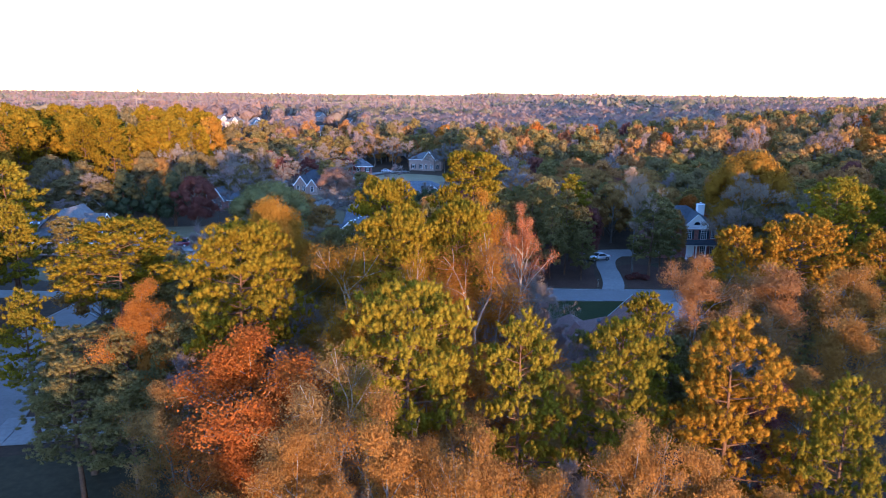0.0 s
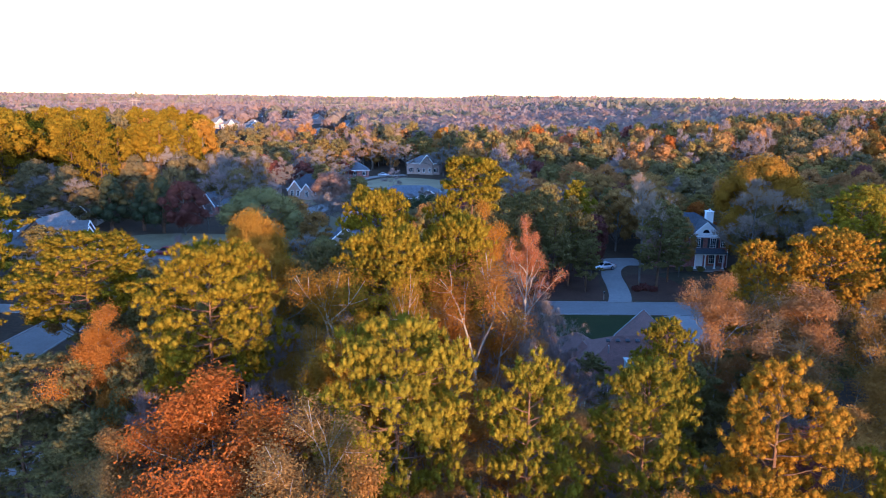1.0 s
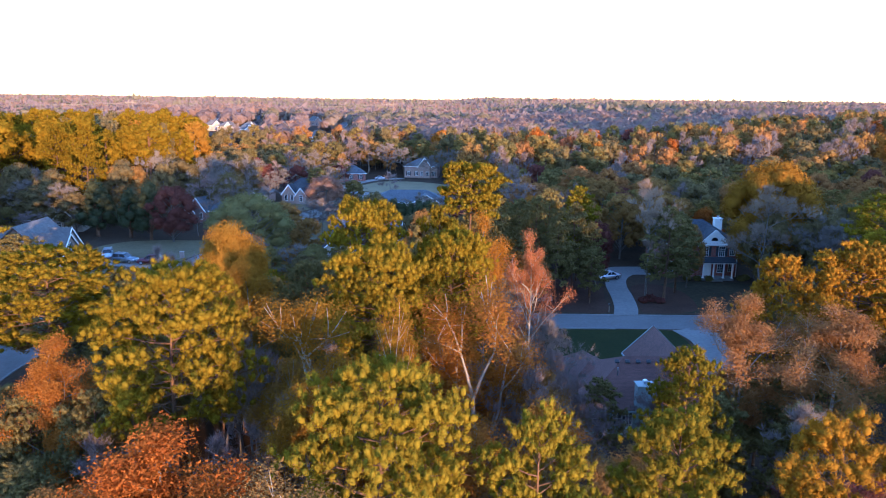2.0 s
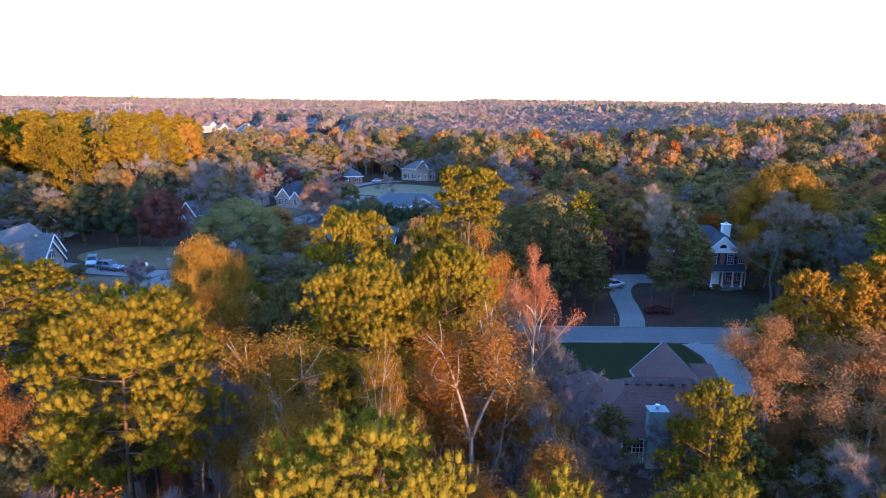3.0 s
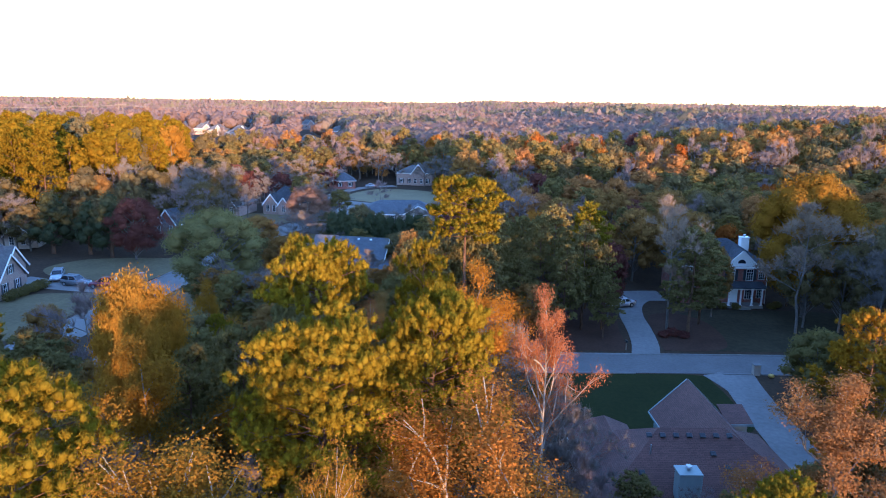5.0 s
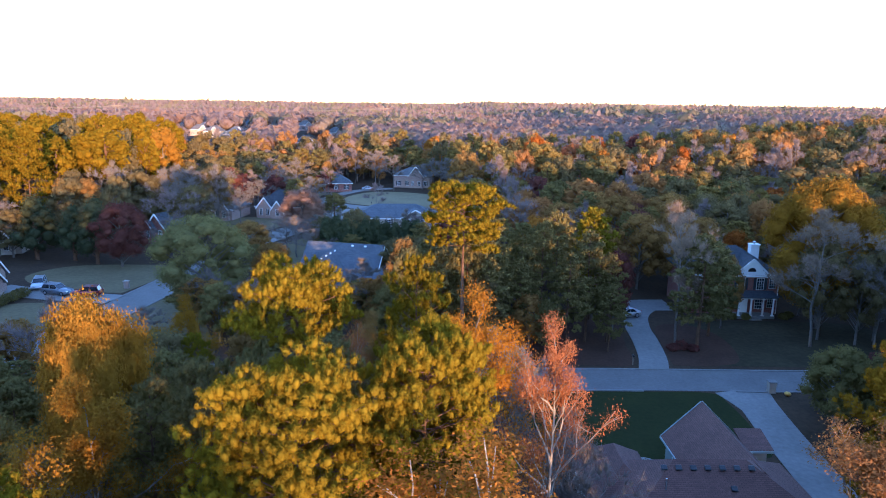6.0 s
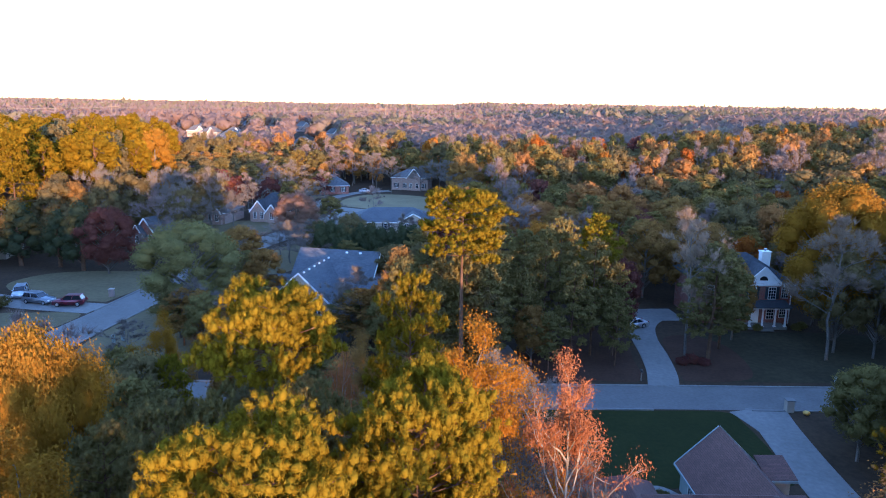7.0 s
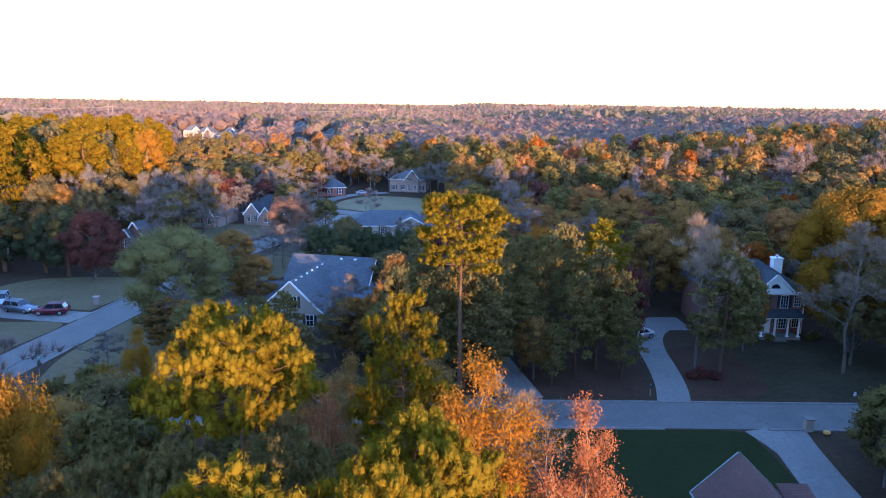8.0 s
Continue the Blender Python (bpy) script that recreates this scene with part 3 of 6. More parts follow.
def pine_meshes(name, seed, H=20.0, base=0.45, R=4.5, limbs=34, shape="round", size=0.75, tufts=6, blades=30, puff=0.3, laterals=3, needle=0.17, sides=5, reach=0.55):
    """Trunk-with-limbs and needle crown of a pine; shape: round, flat (wide layered pads) or dome."""
    rng = np.random.default_rng(seed)
    segs, centres, outs = [], [], []
    pts = [np.array([0.0, 0.0, 0.0])]
    for i in range(8):
        pts.append(np.array([*(pts[-1][:2] + rng.normal(0, 0.07, 2)), H * 0.97 * (i + 1) / 8]))
    rad = [0.30 * (1 - 0.85 * i / 8) * H / 20 for i in range(9)]
    segs += [(pts[i], pts[i + 1], rad[i], rad[i + 1]) for i in range(8)]
    for i in range(limbs):
        f = (i + 0.5) / limbs
        z = H * (base + (0.985 - base) * f)
        k = min(7, int(z / (H * 0.97) * 8))
        p = pts[k] + (pts[k + 1] - pts[k]) * (z / (H * 0.97) * 8 - k)
        az = i * 2.39996 + rng.uniform(-0.5, 0.5)
        if shape == "dome":
            length, lift = R * math.sqrt(1 - 0.93 * f * f) * (0.75 + 0.25 * min(1, f / 0.2)), 0.02 + 0.75 * f * f
        elif shape == "flat":
            length, lift = R * (1.0 - 0.75 * f ** 2.2) * (0.55 + 0.45 * min(1, f / 0.3)), 0.05 + 0.55 * f ** 2
        else:
            length, lift = R * (0.14 + 0.86 * (1 - f ** 1.6) ** 0.7) * (0.6 + 0.4 * min(1, f / 0.25)), -0.05 + 0.85 * f ** 1.5
        length *= rng.uniform(0.62, 1.12)
        d = np.array([math.cos(az), math.sin(az), lift + rng.normal(0, 0.08)])
        d /= np.linalg.norm(d)
        q = [p]
        for s in range(3):
            q.append(q[-1] + (d + np.array([0, 0, 0.10 * s])) * length / 3 + rng.normal(0, 0.05, 3) * length / 3)
        r = 0.025 + 0.010 * length
        segs += [(q[s], q[s + 1], r * (1 - 0.3 * s), r * (0.7 - 0.3 * s) + 0.01) for s in range(3)]
        out = np.array([d[0], d[1], 0.2])
        centres += [q[3], q[2] + (q[3] - q[2]) * 0.4]
        outs += [out, out]
        if length > 1.6:
            for m in range(laterals):
                u = reach + (0.97 - reach) * (m + rng.uniform(0, 1)) / laterals
                s = min(2, int(u * 3))
                b = q[s] + (q[s + 1] - q[s]) * (u * 3 - s)
                turn = (1 if m % 2 else -1) * rng.uniform(0.5, 1.1)
                e = np.array([math.cos(az + turn), math.sin(az + turn), rng.uniform(0.0, 0.45)])
                tip = b + e * (0.3 + length * rng.uniform(0.12, 0.26))
                segs.append((b, tip, r * 0.5, 0.012))
                centres.append(tip)
                outs.append(np.array([e[0], e[1], 0.2]))
    centres.append(pts[-1])
    outs.append(np.array([0, 0, 0.5]))
    V, F = limb_arrays(segs, sides)
    N, G = needle_arrays(rng, np.array(centres), np.array(outs), size, tufts, blades, puff, needle)
    off = np.array(centres)[:, :2].mean(axis=0)
    for A in (V, N):
        A[:, :2] -= off * np.clip(A[:, 2:3] / (H * base), 0, 1)
    low, high = H * base * 0.9, N[:, 2].max()
    for A in (V, N):
        A[:, 2] = np.where(A[:, 2] > low, low + (A[:, 2] - low) * (H - low) / (high - low), A[:, 2])
    return mesh_from(name + "_trunk", V, F, M_BARK_PINE, True), mesh_from(name + "_crown", N, G, M_PINE, True)


def broad_meshes(name, seed, H=18.0, R=4.5, fork=0.25, mains=5, levels=3, split=3, leaves=34, leaf=0.22, spread=0.5, upright=0.5, bark=None, sides=4, leader=True):
    """Forked trunk with limbs and a crown of leaves at the twig ends of a broad-leaved tree."""
    rng = np.random.default_rng(seed)
    segs, tips = [], []

    def grow(p, d, length, r, level):
        q = p
        for s in range(2):
            d = unit(d + rng.normal(0, 0.16, 3) + np.array([0, 0, 0.10 * upright]))
            n = q + d * length / 2
            segs.append((q, n, r * (1 - 0.2 * s), r * (0.8 - 0.2 * s)))
            q = n
            if level <= 1 or (level == 2 and rng.random() < 0.6):
                tips.append(q)
        if level == 0:
            return
        for c in range(split if level > 1 else split + 1):
            e = unit(d + rng.normal(0, 0.62, 3) * np.array([1, 1, 0.7]) + np.array([0, 0, 0.18 * upright]))
            grow(q, e, length * rng.uniform(0.6, 0.85), r * 0.58, level - 1)

    if leader:
        pts = [np.zeros(3)]
        for i in range(6):
            pts.append(np.array([*(pts[-1][:2] + rng.normal(0, 0.14, 2)), H * 0.86 * (i + 1) / 6]))
        segs += [(pts[i], pts[i + 1], 0.24 * (1 - 0.14 * i), 0.24 * (0.86 - 0.14 * i)) for i in range(6)]
        for i in range(mains):
            f = (i + 0.5) / mains
            z = H * (fork + (0.84 - fork) * f)
            k = min(5, int(z / (H * 0.86) * 6))
            p = pts[k] + (pts[k + 1] - pts[k]) * (z / (H * 0.86) * 6 - k)
            az = i * 2.39996 + rng.uniform(-0.4, 0.4)
            length = R * (0.34 + 0.16 * math.sin(math.pi * min(1, f * 1.1))) * (1 - 0.5 * f * f) * rng.choice((0.5, 0.8, 1.0, 1.25, 1.5))
            grow(p, unit(np.array([math.cos(az), math.sin(az), rng.uniform(0.25, 0.6) + upright * (0.3 + f)])), length, 0.09 * (1 - 0.5 * f), levels)
        grow(pts[-1], np.array([0, 0, 1.0]), H * 0.06, 0.05, levels)
    else:
        top = np.array([0, 0, H * fork])
        segs.append((np.zeros(3), top * 0.5 + np.array([0.1, 0, 0]), 0.32, 0.26))
        segs.append((top * 0.5 + np.array([0.1, 0, 0]), top, 0.26, 0.22))
        for i in range(mains):
            az = i * 2 * math.pi / mains + rng.uniform(-0.4, 0.4)
            up = rng.uniform(0.25, 1.5) * (0.6 + upright)
            grow(top, unit(np.array([math.cos(az), math.sin(az), up])), H * 0.22, 0.11, levels)
        grow(top, np.array([0, 0, 1.0]), H * 0.30, 0.13, levels)
    tips = np.array(tips)
    ext = np.percentile(np.hypot(tips[:, 0], tips[:, 1]), 92)
    zt = tips[:, 2].max()
    scale = np.array([R / ext, R / ext, 1.0])
    off = tips[:, :2].mean(axis=0)

    def fit(p):
        w = np.clip((p[..., 2:3] - H * fork) / max(zt - H * fork, 0.1), 0, None) ** 0.8
        z = np.where(p[..., 2:3] > H * fork, H * fork + w * (H - H * fork), p[..., 2:3])
        return np.concatenate([(p[..., :2] - off * np.clip(p[..., 2:3] / (H * max(fork, 0.3)), 0, 1)) * scale[:2], z], axis=-1)

    segs = [(fit(a), fit(b), r0, r1) for a, b, r0, r1 in segs]
    V, F = limb_arrays(segs, sides)
    trunk = mesh_from(name + "_trunk", V, F, bark or M_BARK, True)
    V, F = leaf_arrays(rng, fit(tips), spread, leaves, leaf, (0, 0, H * (0.5 + 0.3 * fork)))
    return trunk, mesh_from(name + "_crown", V, F, M_BROWN)


def twig_meshes(name, seed, H=17.0, R=4.0, levels=2, mains=14, twigs=22, bark=None, spread=0.95, thick=0.022):
    """A bare tree: limbs, and a crown of fine twigs."""
    trunk, crown = broad_meshes(name, seed, H, R, 0.3, mains, levels, 3, 1, 0.01, 0.1, 0.5, bark, 3, True)
    co = np.empty(len(crown.vertices) * 3, dtype=np.float32)
    crown.vertices.foreach_get("co", co)
    tips = co.reshape(-1, 3, 3).mean(axis=1)
    bpy.data.meshes.remove(crown)
    rng = np.random.default_rng(seed + 50)
    p = np.repeat(tips, twigs, axis=0)
    axis = np.array([0, 0, H * 0.35])
    d = unit(unit(p - axis) * 0.9 + rng.normal(0, 0.6, p.shape) + np.array([0, 0, 0.35]))
    L = rng.uniform(0.5, 1.2, (len(p), 1)) * spread
    side = unit(np.cross(d, rng.normal(0, 1, p.shape))) * thick
    V = np.stack([p + side, p - side, p + d * L], axis=1).reshape(-1, 3)
    return trunk, mesh_from(name + "_crown", V, np.arange(len(V)).reshape(-1, 3), M_GREY)


def lobe_meshes(name, seed, H=16.0, base=0.2, R=5.0, lobes=22, part_r=0.40, leaves=240, leaf=0.34, squash=0.8, slim=0.6, top=0.0, fuzz=0.45, bark=None, depth=0.10):
    """A tree seen from further off: trunk and limbs that carry a crown of rounded, leafy lobes; top above 0 narrows it upwards."""
    rng = np.random.default_rng(seed)
    mid, half = H * (1 + base) / 2, H * (1 - base) / 2
    segs = [(np.zeros(3), np.array([0.1, 0.05, mid]), 0.30, 0.20), (np.array([0.1, 0.05, mid]), np.array([0.0, 0.1, H * 0.92]), 0.20, 0.05)]
    Vs, hearts, sizes = [], [], []
    for i in range(lobes):
        u = 1.0 - 1.72 * (i + 0.5) / lobes
        az = i * 2.39996 + rng.uniform(-0.45, 0.45)
        k = math.sqrt(max(0.0, 1 - u * u)) * (1 - top * 0.5 * (u + 0.7))
        reach = rng.uniform(0.50, 0.95)
        r = R * part_r * rng.uniform(0.65, 1.25)
        c = np.array([math.cos(az) * k * R * reach, math.sin(az) * k * R * reach, mid + u * max(half - r * squash * 0.8, half * 0.6)])
        foot = np.array([0.05, 0.05, max(H * base * 0.7, c[2] - 0.9 * math.hypot(c[0], c[1]) - 0.5)])
        segs.append((foot, c, 0.09, 0.03))
        hearts.append(c)
        sizes.append(np.array([1, 1, squash]) * r * 0.8)
        n = int(leaves * (r / (R * part_r)) ** 2)
        out = unit(np.array([math.cos(az) * k, math.sin(az) * k, u + 0.35]))
        d = unit(rng.normal(0, 1, (n, 3)) + out * 0.75)
        p = c + d * r * (1 + rng.normal(0, depth, (n, 1))) * np.array([1, 1, squash])
        nrm = unit(d + rng.normal(0, fuzz, d.shape))
        a = unit(np.cross(nrm, rng.normal(0, 1, d.shape)))
        b = np.cross(nrm, a)
        size = leaf * rng.uniform(0.6, 1.3, (n, 1))
        a, b = a * size, b * size * slim
        Vs.append(np.stack([p - a * 0.7 + b, p - a * 0.55 - b * 0.9, p + a], axis=1).reshape(-1, 3))
    V, F = limb_arrays(segs, 3)
    trunk = mesh_from(name + "_trunk", V, F, bark or M_BARK, True)
    V = np.concatenate(Vs)
    V, F = with_core(V, np.arange(len(V)).reshape(-1, 3), *core_arrays(rng, np.array(hearts), np.array(sizes), rough=0.2))
    return trunk, mesh_from(name + "_crown", V, F, M_BROWN, True)


TREE = {
    # close: full detail
    "pine": [pine_meshes("pine", s, 20, 0.40, 4.4, 50, "round", 0.74, 6, 52, 0.25, 3, 0.085, 4, 0.35) for s in (1, 2, 3)],
    "pad_pine": [pine_meshes("pad_pine", s, 20, 0.58, 5.2, 50, "flat", 0.82, 6, 52, 0.26, 4, 0.085, 4, 0.4) for s in (11, 12)],
    "dome_pine": [pine_meshes("dome_pine", s, 20, 0.84, 4.4, 46, "dome", 0.64, 6, 54, 0.25, 3, 0.08, 4, 0.35) for s in (15, 16)],
    "full_pine": [pine_meshes("full_pine", s, 20, 0.66, 4.4, 58, "dome", 0.78, 6, 52, 0.25, 4, 0.085, 3, 0.4) for s in (17, 18)],
    "bold_pine": [pine_meshes("bold_pine", s, 20, 0.66, 4.4, 36, "dome", 0.80, 6, 26, 0.30, 3, 0.16, 4, 0.5) for s in (19,)],
    "oak": [broad_meshes("oak", s, 17, 4.2, 0.30, 13, 2, 3, 84, 0.075, 0.34, 0.45, None, 3) for s in (21, 22, 23)],
    "leafy_oak": [lobe_meshes("leafy_oak", s, 17, 0.72, 4.2, 24, 0.36, 1200, 0.095, 0.85, 0.7, 0.1, 0.6, None, 0.2) for s in (24, 25)],
    "slim_oak": [broad_meshes("slim_oak", s, 17, 3.2, 0.40, 22, 2, 2, 90, 0.058, 0.27, 0.85, None, 3) for s in (24, 25)],
    "airy": [broad_meshes("airy", s, 20, 3.6, 0.36, 5, 3, 3, 165, 0.052, 0.34, 0.3, M_BARK_PALE, 4, False) for s in (31, 32)],
    "round_oak": [lobe_meshes("round_oak", s, 13, 0.08, 5.0, 44, 0.27, 520, 0.13, 0.85, 0.6, 0.0, 0.6, None, 0.18) for s in (26, 27)],
    "twiggy_oak": [broad_meshes("twiggy_oak", s, 17, 4.2, 0.34, 15, 3, 3, 30, 0.068, 0.30, 0.5, M_BARK_PALE, 3) for s in (28, 29)],
    "slender": [broad_meshes("slender", s, 17, 3.2, 0.45, 16, 2, 2, 60, 0.058, 0.24, 0.8, M_BARK_PALE, 3) for s in (36, 37)],
    "bare": [twig_meshes("bare", s, 18, 4.2) for s in (41, 42)],
    # middle distance
    "mid_pine": [pine_meshes("mid_pine", s, 20, 0.24, 4.6, 40, "round", 0.90, 5, 10, 0.38, 3, 0.28, 3, 0.3) for s in (51, 52, 53)],
    "mid_oak": [lobe_meshes("mid_oak", s, 16, 0.14, 5.0, 40, 0.27, 150, 0.24, 0.85, 0.6, 0.1, 1.0, None, 0.2) for s in (61, 62, 63)],
    "mid_bare": [twig_meshes("mid_bare", s, 16, 5.0, 1, 12, 30, None, 1.5, 0.03) for s in (71, 72)],
    "cedar": [lobe_meshes("cedar", s, 10, 0.02, 2.2, 26, 0.34, 120, 0.17, 1.3, 0.45, 0.9, 0.6, M_BARK_PINE) for s in (81, 82)],
    # far
    "far_pine": [lobe_meshes("far_pine", s, 20, 0.42, 4.8, 22, 0.32, 46, 0.52, 0.75, 0.55, 0.2, 0.9, M_BARK_PINE, 0.16) for s in (91, 92, 93)],
    "far_oak": [lobe_meshes("far_oak", s, 16, 0.12, 5.0, 22, 0.33, 46, 0.52, 0.85, 0.6, 0.1, 0.9, None, 0.16) for s in (95, 96, 97)],
    "far_bare": [twig_meshes("far_bare", s, 16, 5.0, 1, 6, 20, None, 1.9, 0.07) for s in (98, 99)],
}
HEIGHT = {"twiggy_oak": (17, 4.2), "slender": (17, 3.2), "pine": (20, 4.4), "pad_pine": (20, 5.2), "full_pine": (20, 4.4), "bold_pine": (20, 4.4), "oak": (17, 4.2), "round_oak": (13, 5.0), "airy": (20, 3.6), "leafy_oak": (17, 4.2), "slim_oak": (17, 3.2), "bare": (18, 4.2), "mid_pine": (20, 4.6), "dome_pine": (20, 4.4),
          "mid_oak": (16, 5.0), "mid_bare": (16, 5.0), "cedar": (10, 2.2), "far_pine": (20, 4.8), "far_oak": (16, 5.0), "far_bare": (16, 5.0)}
TREE_NAME = {"slender": "maple_tree", "pine": "pine_tree", "dome": "pine_tree", "oak": "oak_tree", "airy": "oak_tree", "bare": "bare_tree", "cedar": "cedar_tree"}
planted = []
rng_tree = random.Random(7)


def plant(kind, x, y, height, radius, material, label, category="tree", bark=None, variant=None, turn=None, group=""):
    """One tree: an empty at its foot, trunk and crown under it."""
    trunk_me, crown_me = TREE[kind][rng_tree.randrange(len(TREE[kind])) if variant is None else variant]
    h0, r0 = HEIGHT[kind]
    z = terrain(x, y) - 0.05
    s, w = (height - z) / h0, radius / r0
    root = new(TREE_NAME[kind.split("_")[-1]])
    root.empty_display_size = 0.5
    root.matrix_basis = pose(x, y, z, 0, 0, rng_tree.uniform(0, 360) if turn is None else turn) @ Matrix.Diagonal((w, w, s, 1))
    tagged(root, label, category, group)
    for name, me, m in (("trunk", trunk_me, bark), ("crown", crown_me, material)):
        ob = new(name, me)
        ob.parent = root
        if m is not None:
            ob.material_slots[0].link = "OBJECT"
            ob.material_slots[0].material = m
    planted.append((x, y, radius))
    return root



def near_line(x, y, line, d):
    return any((p.x - x) ** 2 + (p.y - y) ** 2 < d * d for p in line)


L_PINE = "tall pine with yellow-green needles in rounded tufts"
L_RUST = "tall pine with rusty orange-tinged needles"
L_DARK = "dark green pine standing in shade"
L_GOLD = "oak with dense golden-yellow autumn leaves"
L_ORANGE = "slender tree with bright orange autumn leaves"
L_PINK = "slender tree with sparse coral-pink autumn leaves"
L_RED = "maple with orange-red autumn leaves"
L_BROWN = "oak with dry tan-brown autumn leaves"
L_PALE = "pale-barked oak with sparse orange leaves and bare limbs"
L_BARE = "leafless grey tree with fine bare twigs"
L_OLIVE = "broad tree with dull olive-green leaves"
L_MAROON = "tree with dark maroon autumn leaves"

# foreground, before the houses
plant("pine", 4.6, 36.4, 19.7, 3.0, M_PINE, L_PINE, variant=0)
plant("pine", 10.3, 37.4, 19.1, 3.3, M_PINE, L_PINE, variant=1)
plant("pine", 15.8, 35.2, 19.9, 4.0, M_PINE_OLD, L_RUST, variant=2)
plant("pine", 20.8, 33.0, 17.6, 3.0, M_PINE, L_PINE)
plant("oak", -10.6, 37.0, 18.0, 4.8, M_RED, L_RED, variant=0)
plant("oak", -9.6, 32.5, 15.2, 4.0, M_RED, L_RED)
plant("airy", -5.5, 33.0, 18.4, 4.0, M_BROWN, L_PALE, variant=0)
plant("twiggy_oak", -6.8, 29.8, 15.6, 2.8, M_RUSSET, L_BROWN)
plant("oak", -2.2, 28.6, 17.6, 3.2, M_RUSSET, L_BROWN)
plant("twiggy_oak", 1.8, 28.0, 16.6, 3.0, M_RUSSET, L_BROWN)
plant("oak", 5.2, 27.6, 14.6, 3.0, M_RUSSET, L_BROWN)
plant("twiggy_oak", 8.9, 28.6, 16.8, 2.8, M_RUSSET, L_BROWN)
plant("oak", 12.2, 28.8, 15.4, 2.8, M_RUSSET, L_BROWN)
plant("twiggy_oak", 15.6, 28.0, 13.6, 2.8, M_RUSSET, L_BROWN)
plant("oak", -9.8, 27.6, 13.0, 3.0, M_RUSSET, L_BROWN)
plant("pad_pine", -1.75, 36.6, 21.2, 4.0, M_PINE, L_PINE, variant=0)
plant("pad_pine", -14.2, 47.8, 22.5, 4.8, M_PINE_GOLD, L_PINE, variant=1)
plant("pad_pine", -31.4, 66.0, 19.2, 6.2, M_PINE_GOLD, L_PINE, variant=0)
plant("pine", -28.4, 52.0, 13.0, 5.0, M_PINE_DARK, L_DARK)
for x, y, h, r in ((-26.6, 47.0, 12.6, 3.6), (-23.6, 49.5, 14.0, 3.2), (-21.6, 45.0, 12.0, 3.4), (-19.5, 49.0, 14.5, 3.2), (-24.5, 55.5, 13.0, 3.2)):
    plant("pine", x, y, h, r, M_PINE_DARK, L_DARK)
plant("oak", -22.6, 50.0, 17.0, 3.0, M_ORANGE, "slender oak with orange-brown leaves")
plant("pine", -36.0, 57.5, 14.5, 3.0, M_PINE, L_PINE)
plant("leafy_oak", -16.1, 65.0, 20.4, 2.4, M_GOLD, L_GOLD, variant=0)
plant("leafy_oak", -15.4, 62.6, 18.0, 1.3, M_GOLD, L_GOLD, variant=1)
plant("oak", -18.6, 60.0, 17.4, 2.8, M_PINE_DULL, "oak with dull olive-yellow leaves")
plant("oak", -12.8, 58.5, 19.4, 3.4, M_GOLD, "oak with golden-brown autumn leaves")
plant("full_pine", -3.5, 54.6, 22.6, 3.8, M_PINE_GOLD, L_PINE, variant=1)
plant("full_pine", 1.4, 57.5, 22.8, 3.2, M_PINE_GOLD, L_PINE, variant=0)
plant("airy", -5.4, 46.0, 21.0, 4.2, M_GOLD, L_PALE, variant=1)
plant("airy", -1.5, 45.6, 20.8, 2.2, M_GOLD, L_PALE, variant=0)
plant("airy", 2.9, 51.0, 20.9, 5.6, M_ORANGE, L_PALE, variant=0)
plant("slim_oak", 3.7, 63.0, 22.4, 2.9, M_AMBER, L_ORANGE, variant=1)
plant("slender", 7.2, 61.9, 21.4, 2.3, M_PINK, L_PINK, variant=0)
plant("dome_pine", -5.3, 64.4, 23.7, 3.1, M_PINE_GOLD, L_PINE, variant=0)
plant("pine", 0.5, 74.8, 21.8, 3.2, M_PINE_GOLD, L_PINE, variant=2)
plant("airy", -2.9, 70.6, 18.0, 1.9, M_PINK, "small tree with sparse faded pink-orange leaves")
plant("pine", 16.2, 52.4, 16.3, 2.8, M_PINE, "dark green pine with a few lit tufts")
plant("twiggy_oak", 23.0, 60.2, 17.0, 4.4, M_FADED, "oak with dry pinkish-tan autumn leaves", variant=0)
plant("twiggy_oak", 28.8, 58.6, 16.8, 4.8, M_FADED, "oak with dry pinkish-tan autumn leaves", variant=1)
plant("pine", 30.0, 69.2, 18.6, 3.6, M_PINE_OLD, L_RUST)
plant("pad_pine", 36.4, 68.6, 19.8, 4.8, M_PINE_OLD, L_RUST)
plant("pine", 43.0, 66.0, 18.6, 4.2, M_PINE_OLD, L_RUST)
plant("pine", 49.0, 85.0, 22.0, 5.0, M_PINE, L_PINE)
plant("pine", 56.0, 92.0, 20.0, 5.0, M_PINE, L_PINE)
plant("oak", 29.5, 48.0, 15.5, 4.2, M_RUSSET, L_BROWN)
plant("oak", 25.0, 44.0, 13.0, 3.6, M_RUSSET, L_BROWN)
plant("twiggy_oak", 34.5, 55.0, 17.5, 4.4, M_RUSSET, L_BROWN)
plant("oak", 21.0, 42.5, 12.6, 3.4, M_MAROON, L_MAROON)

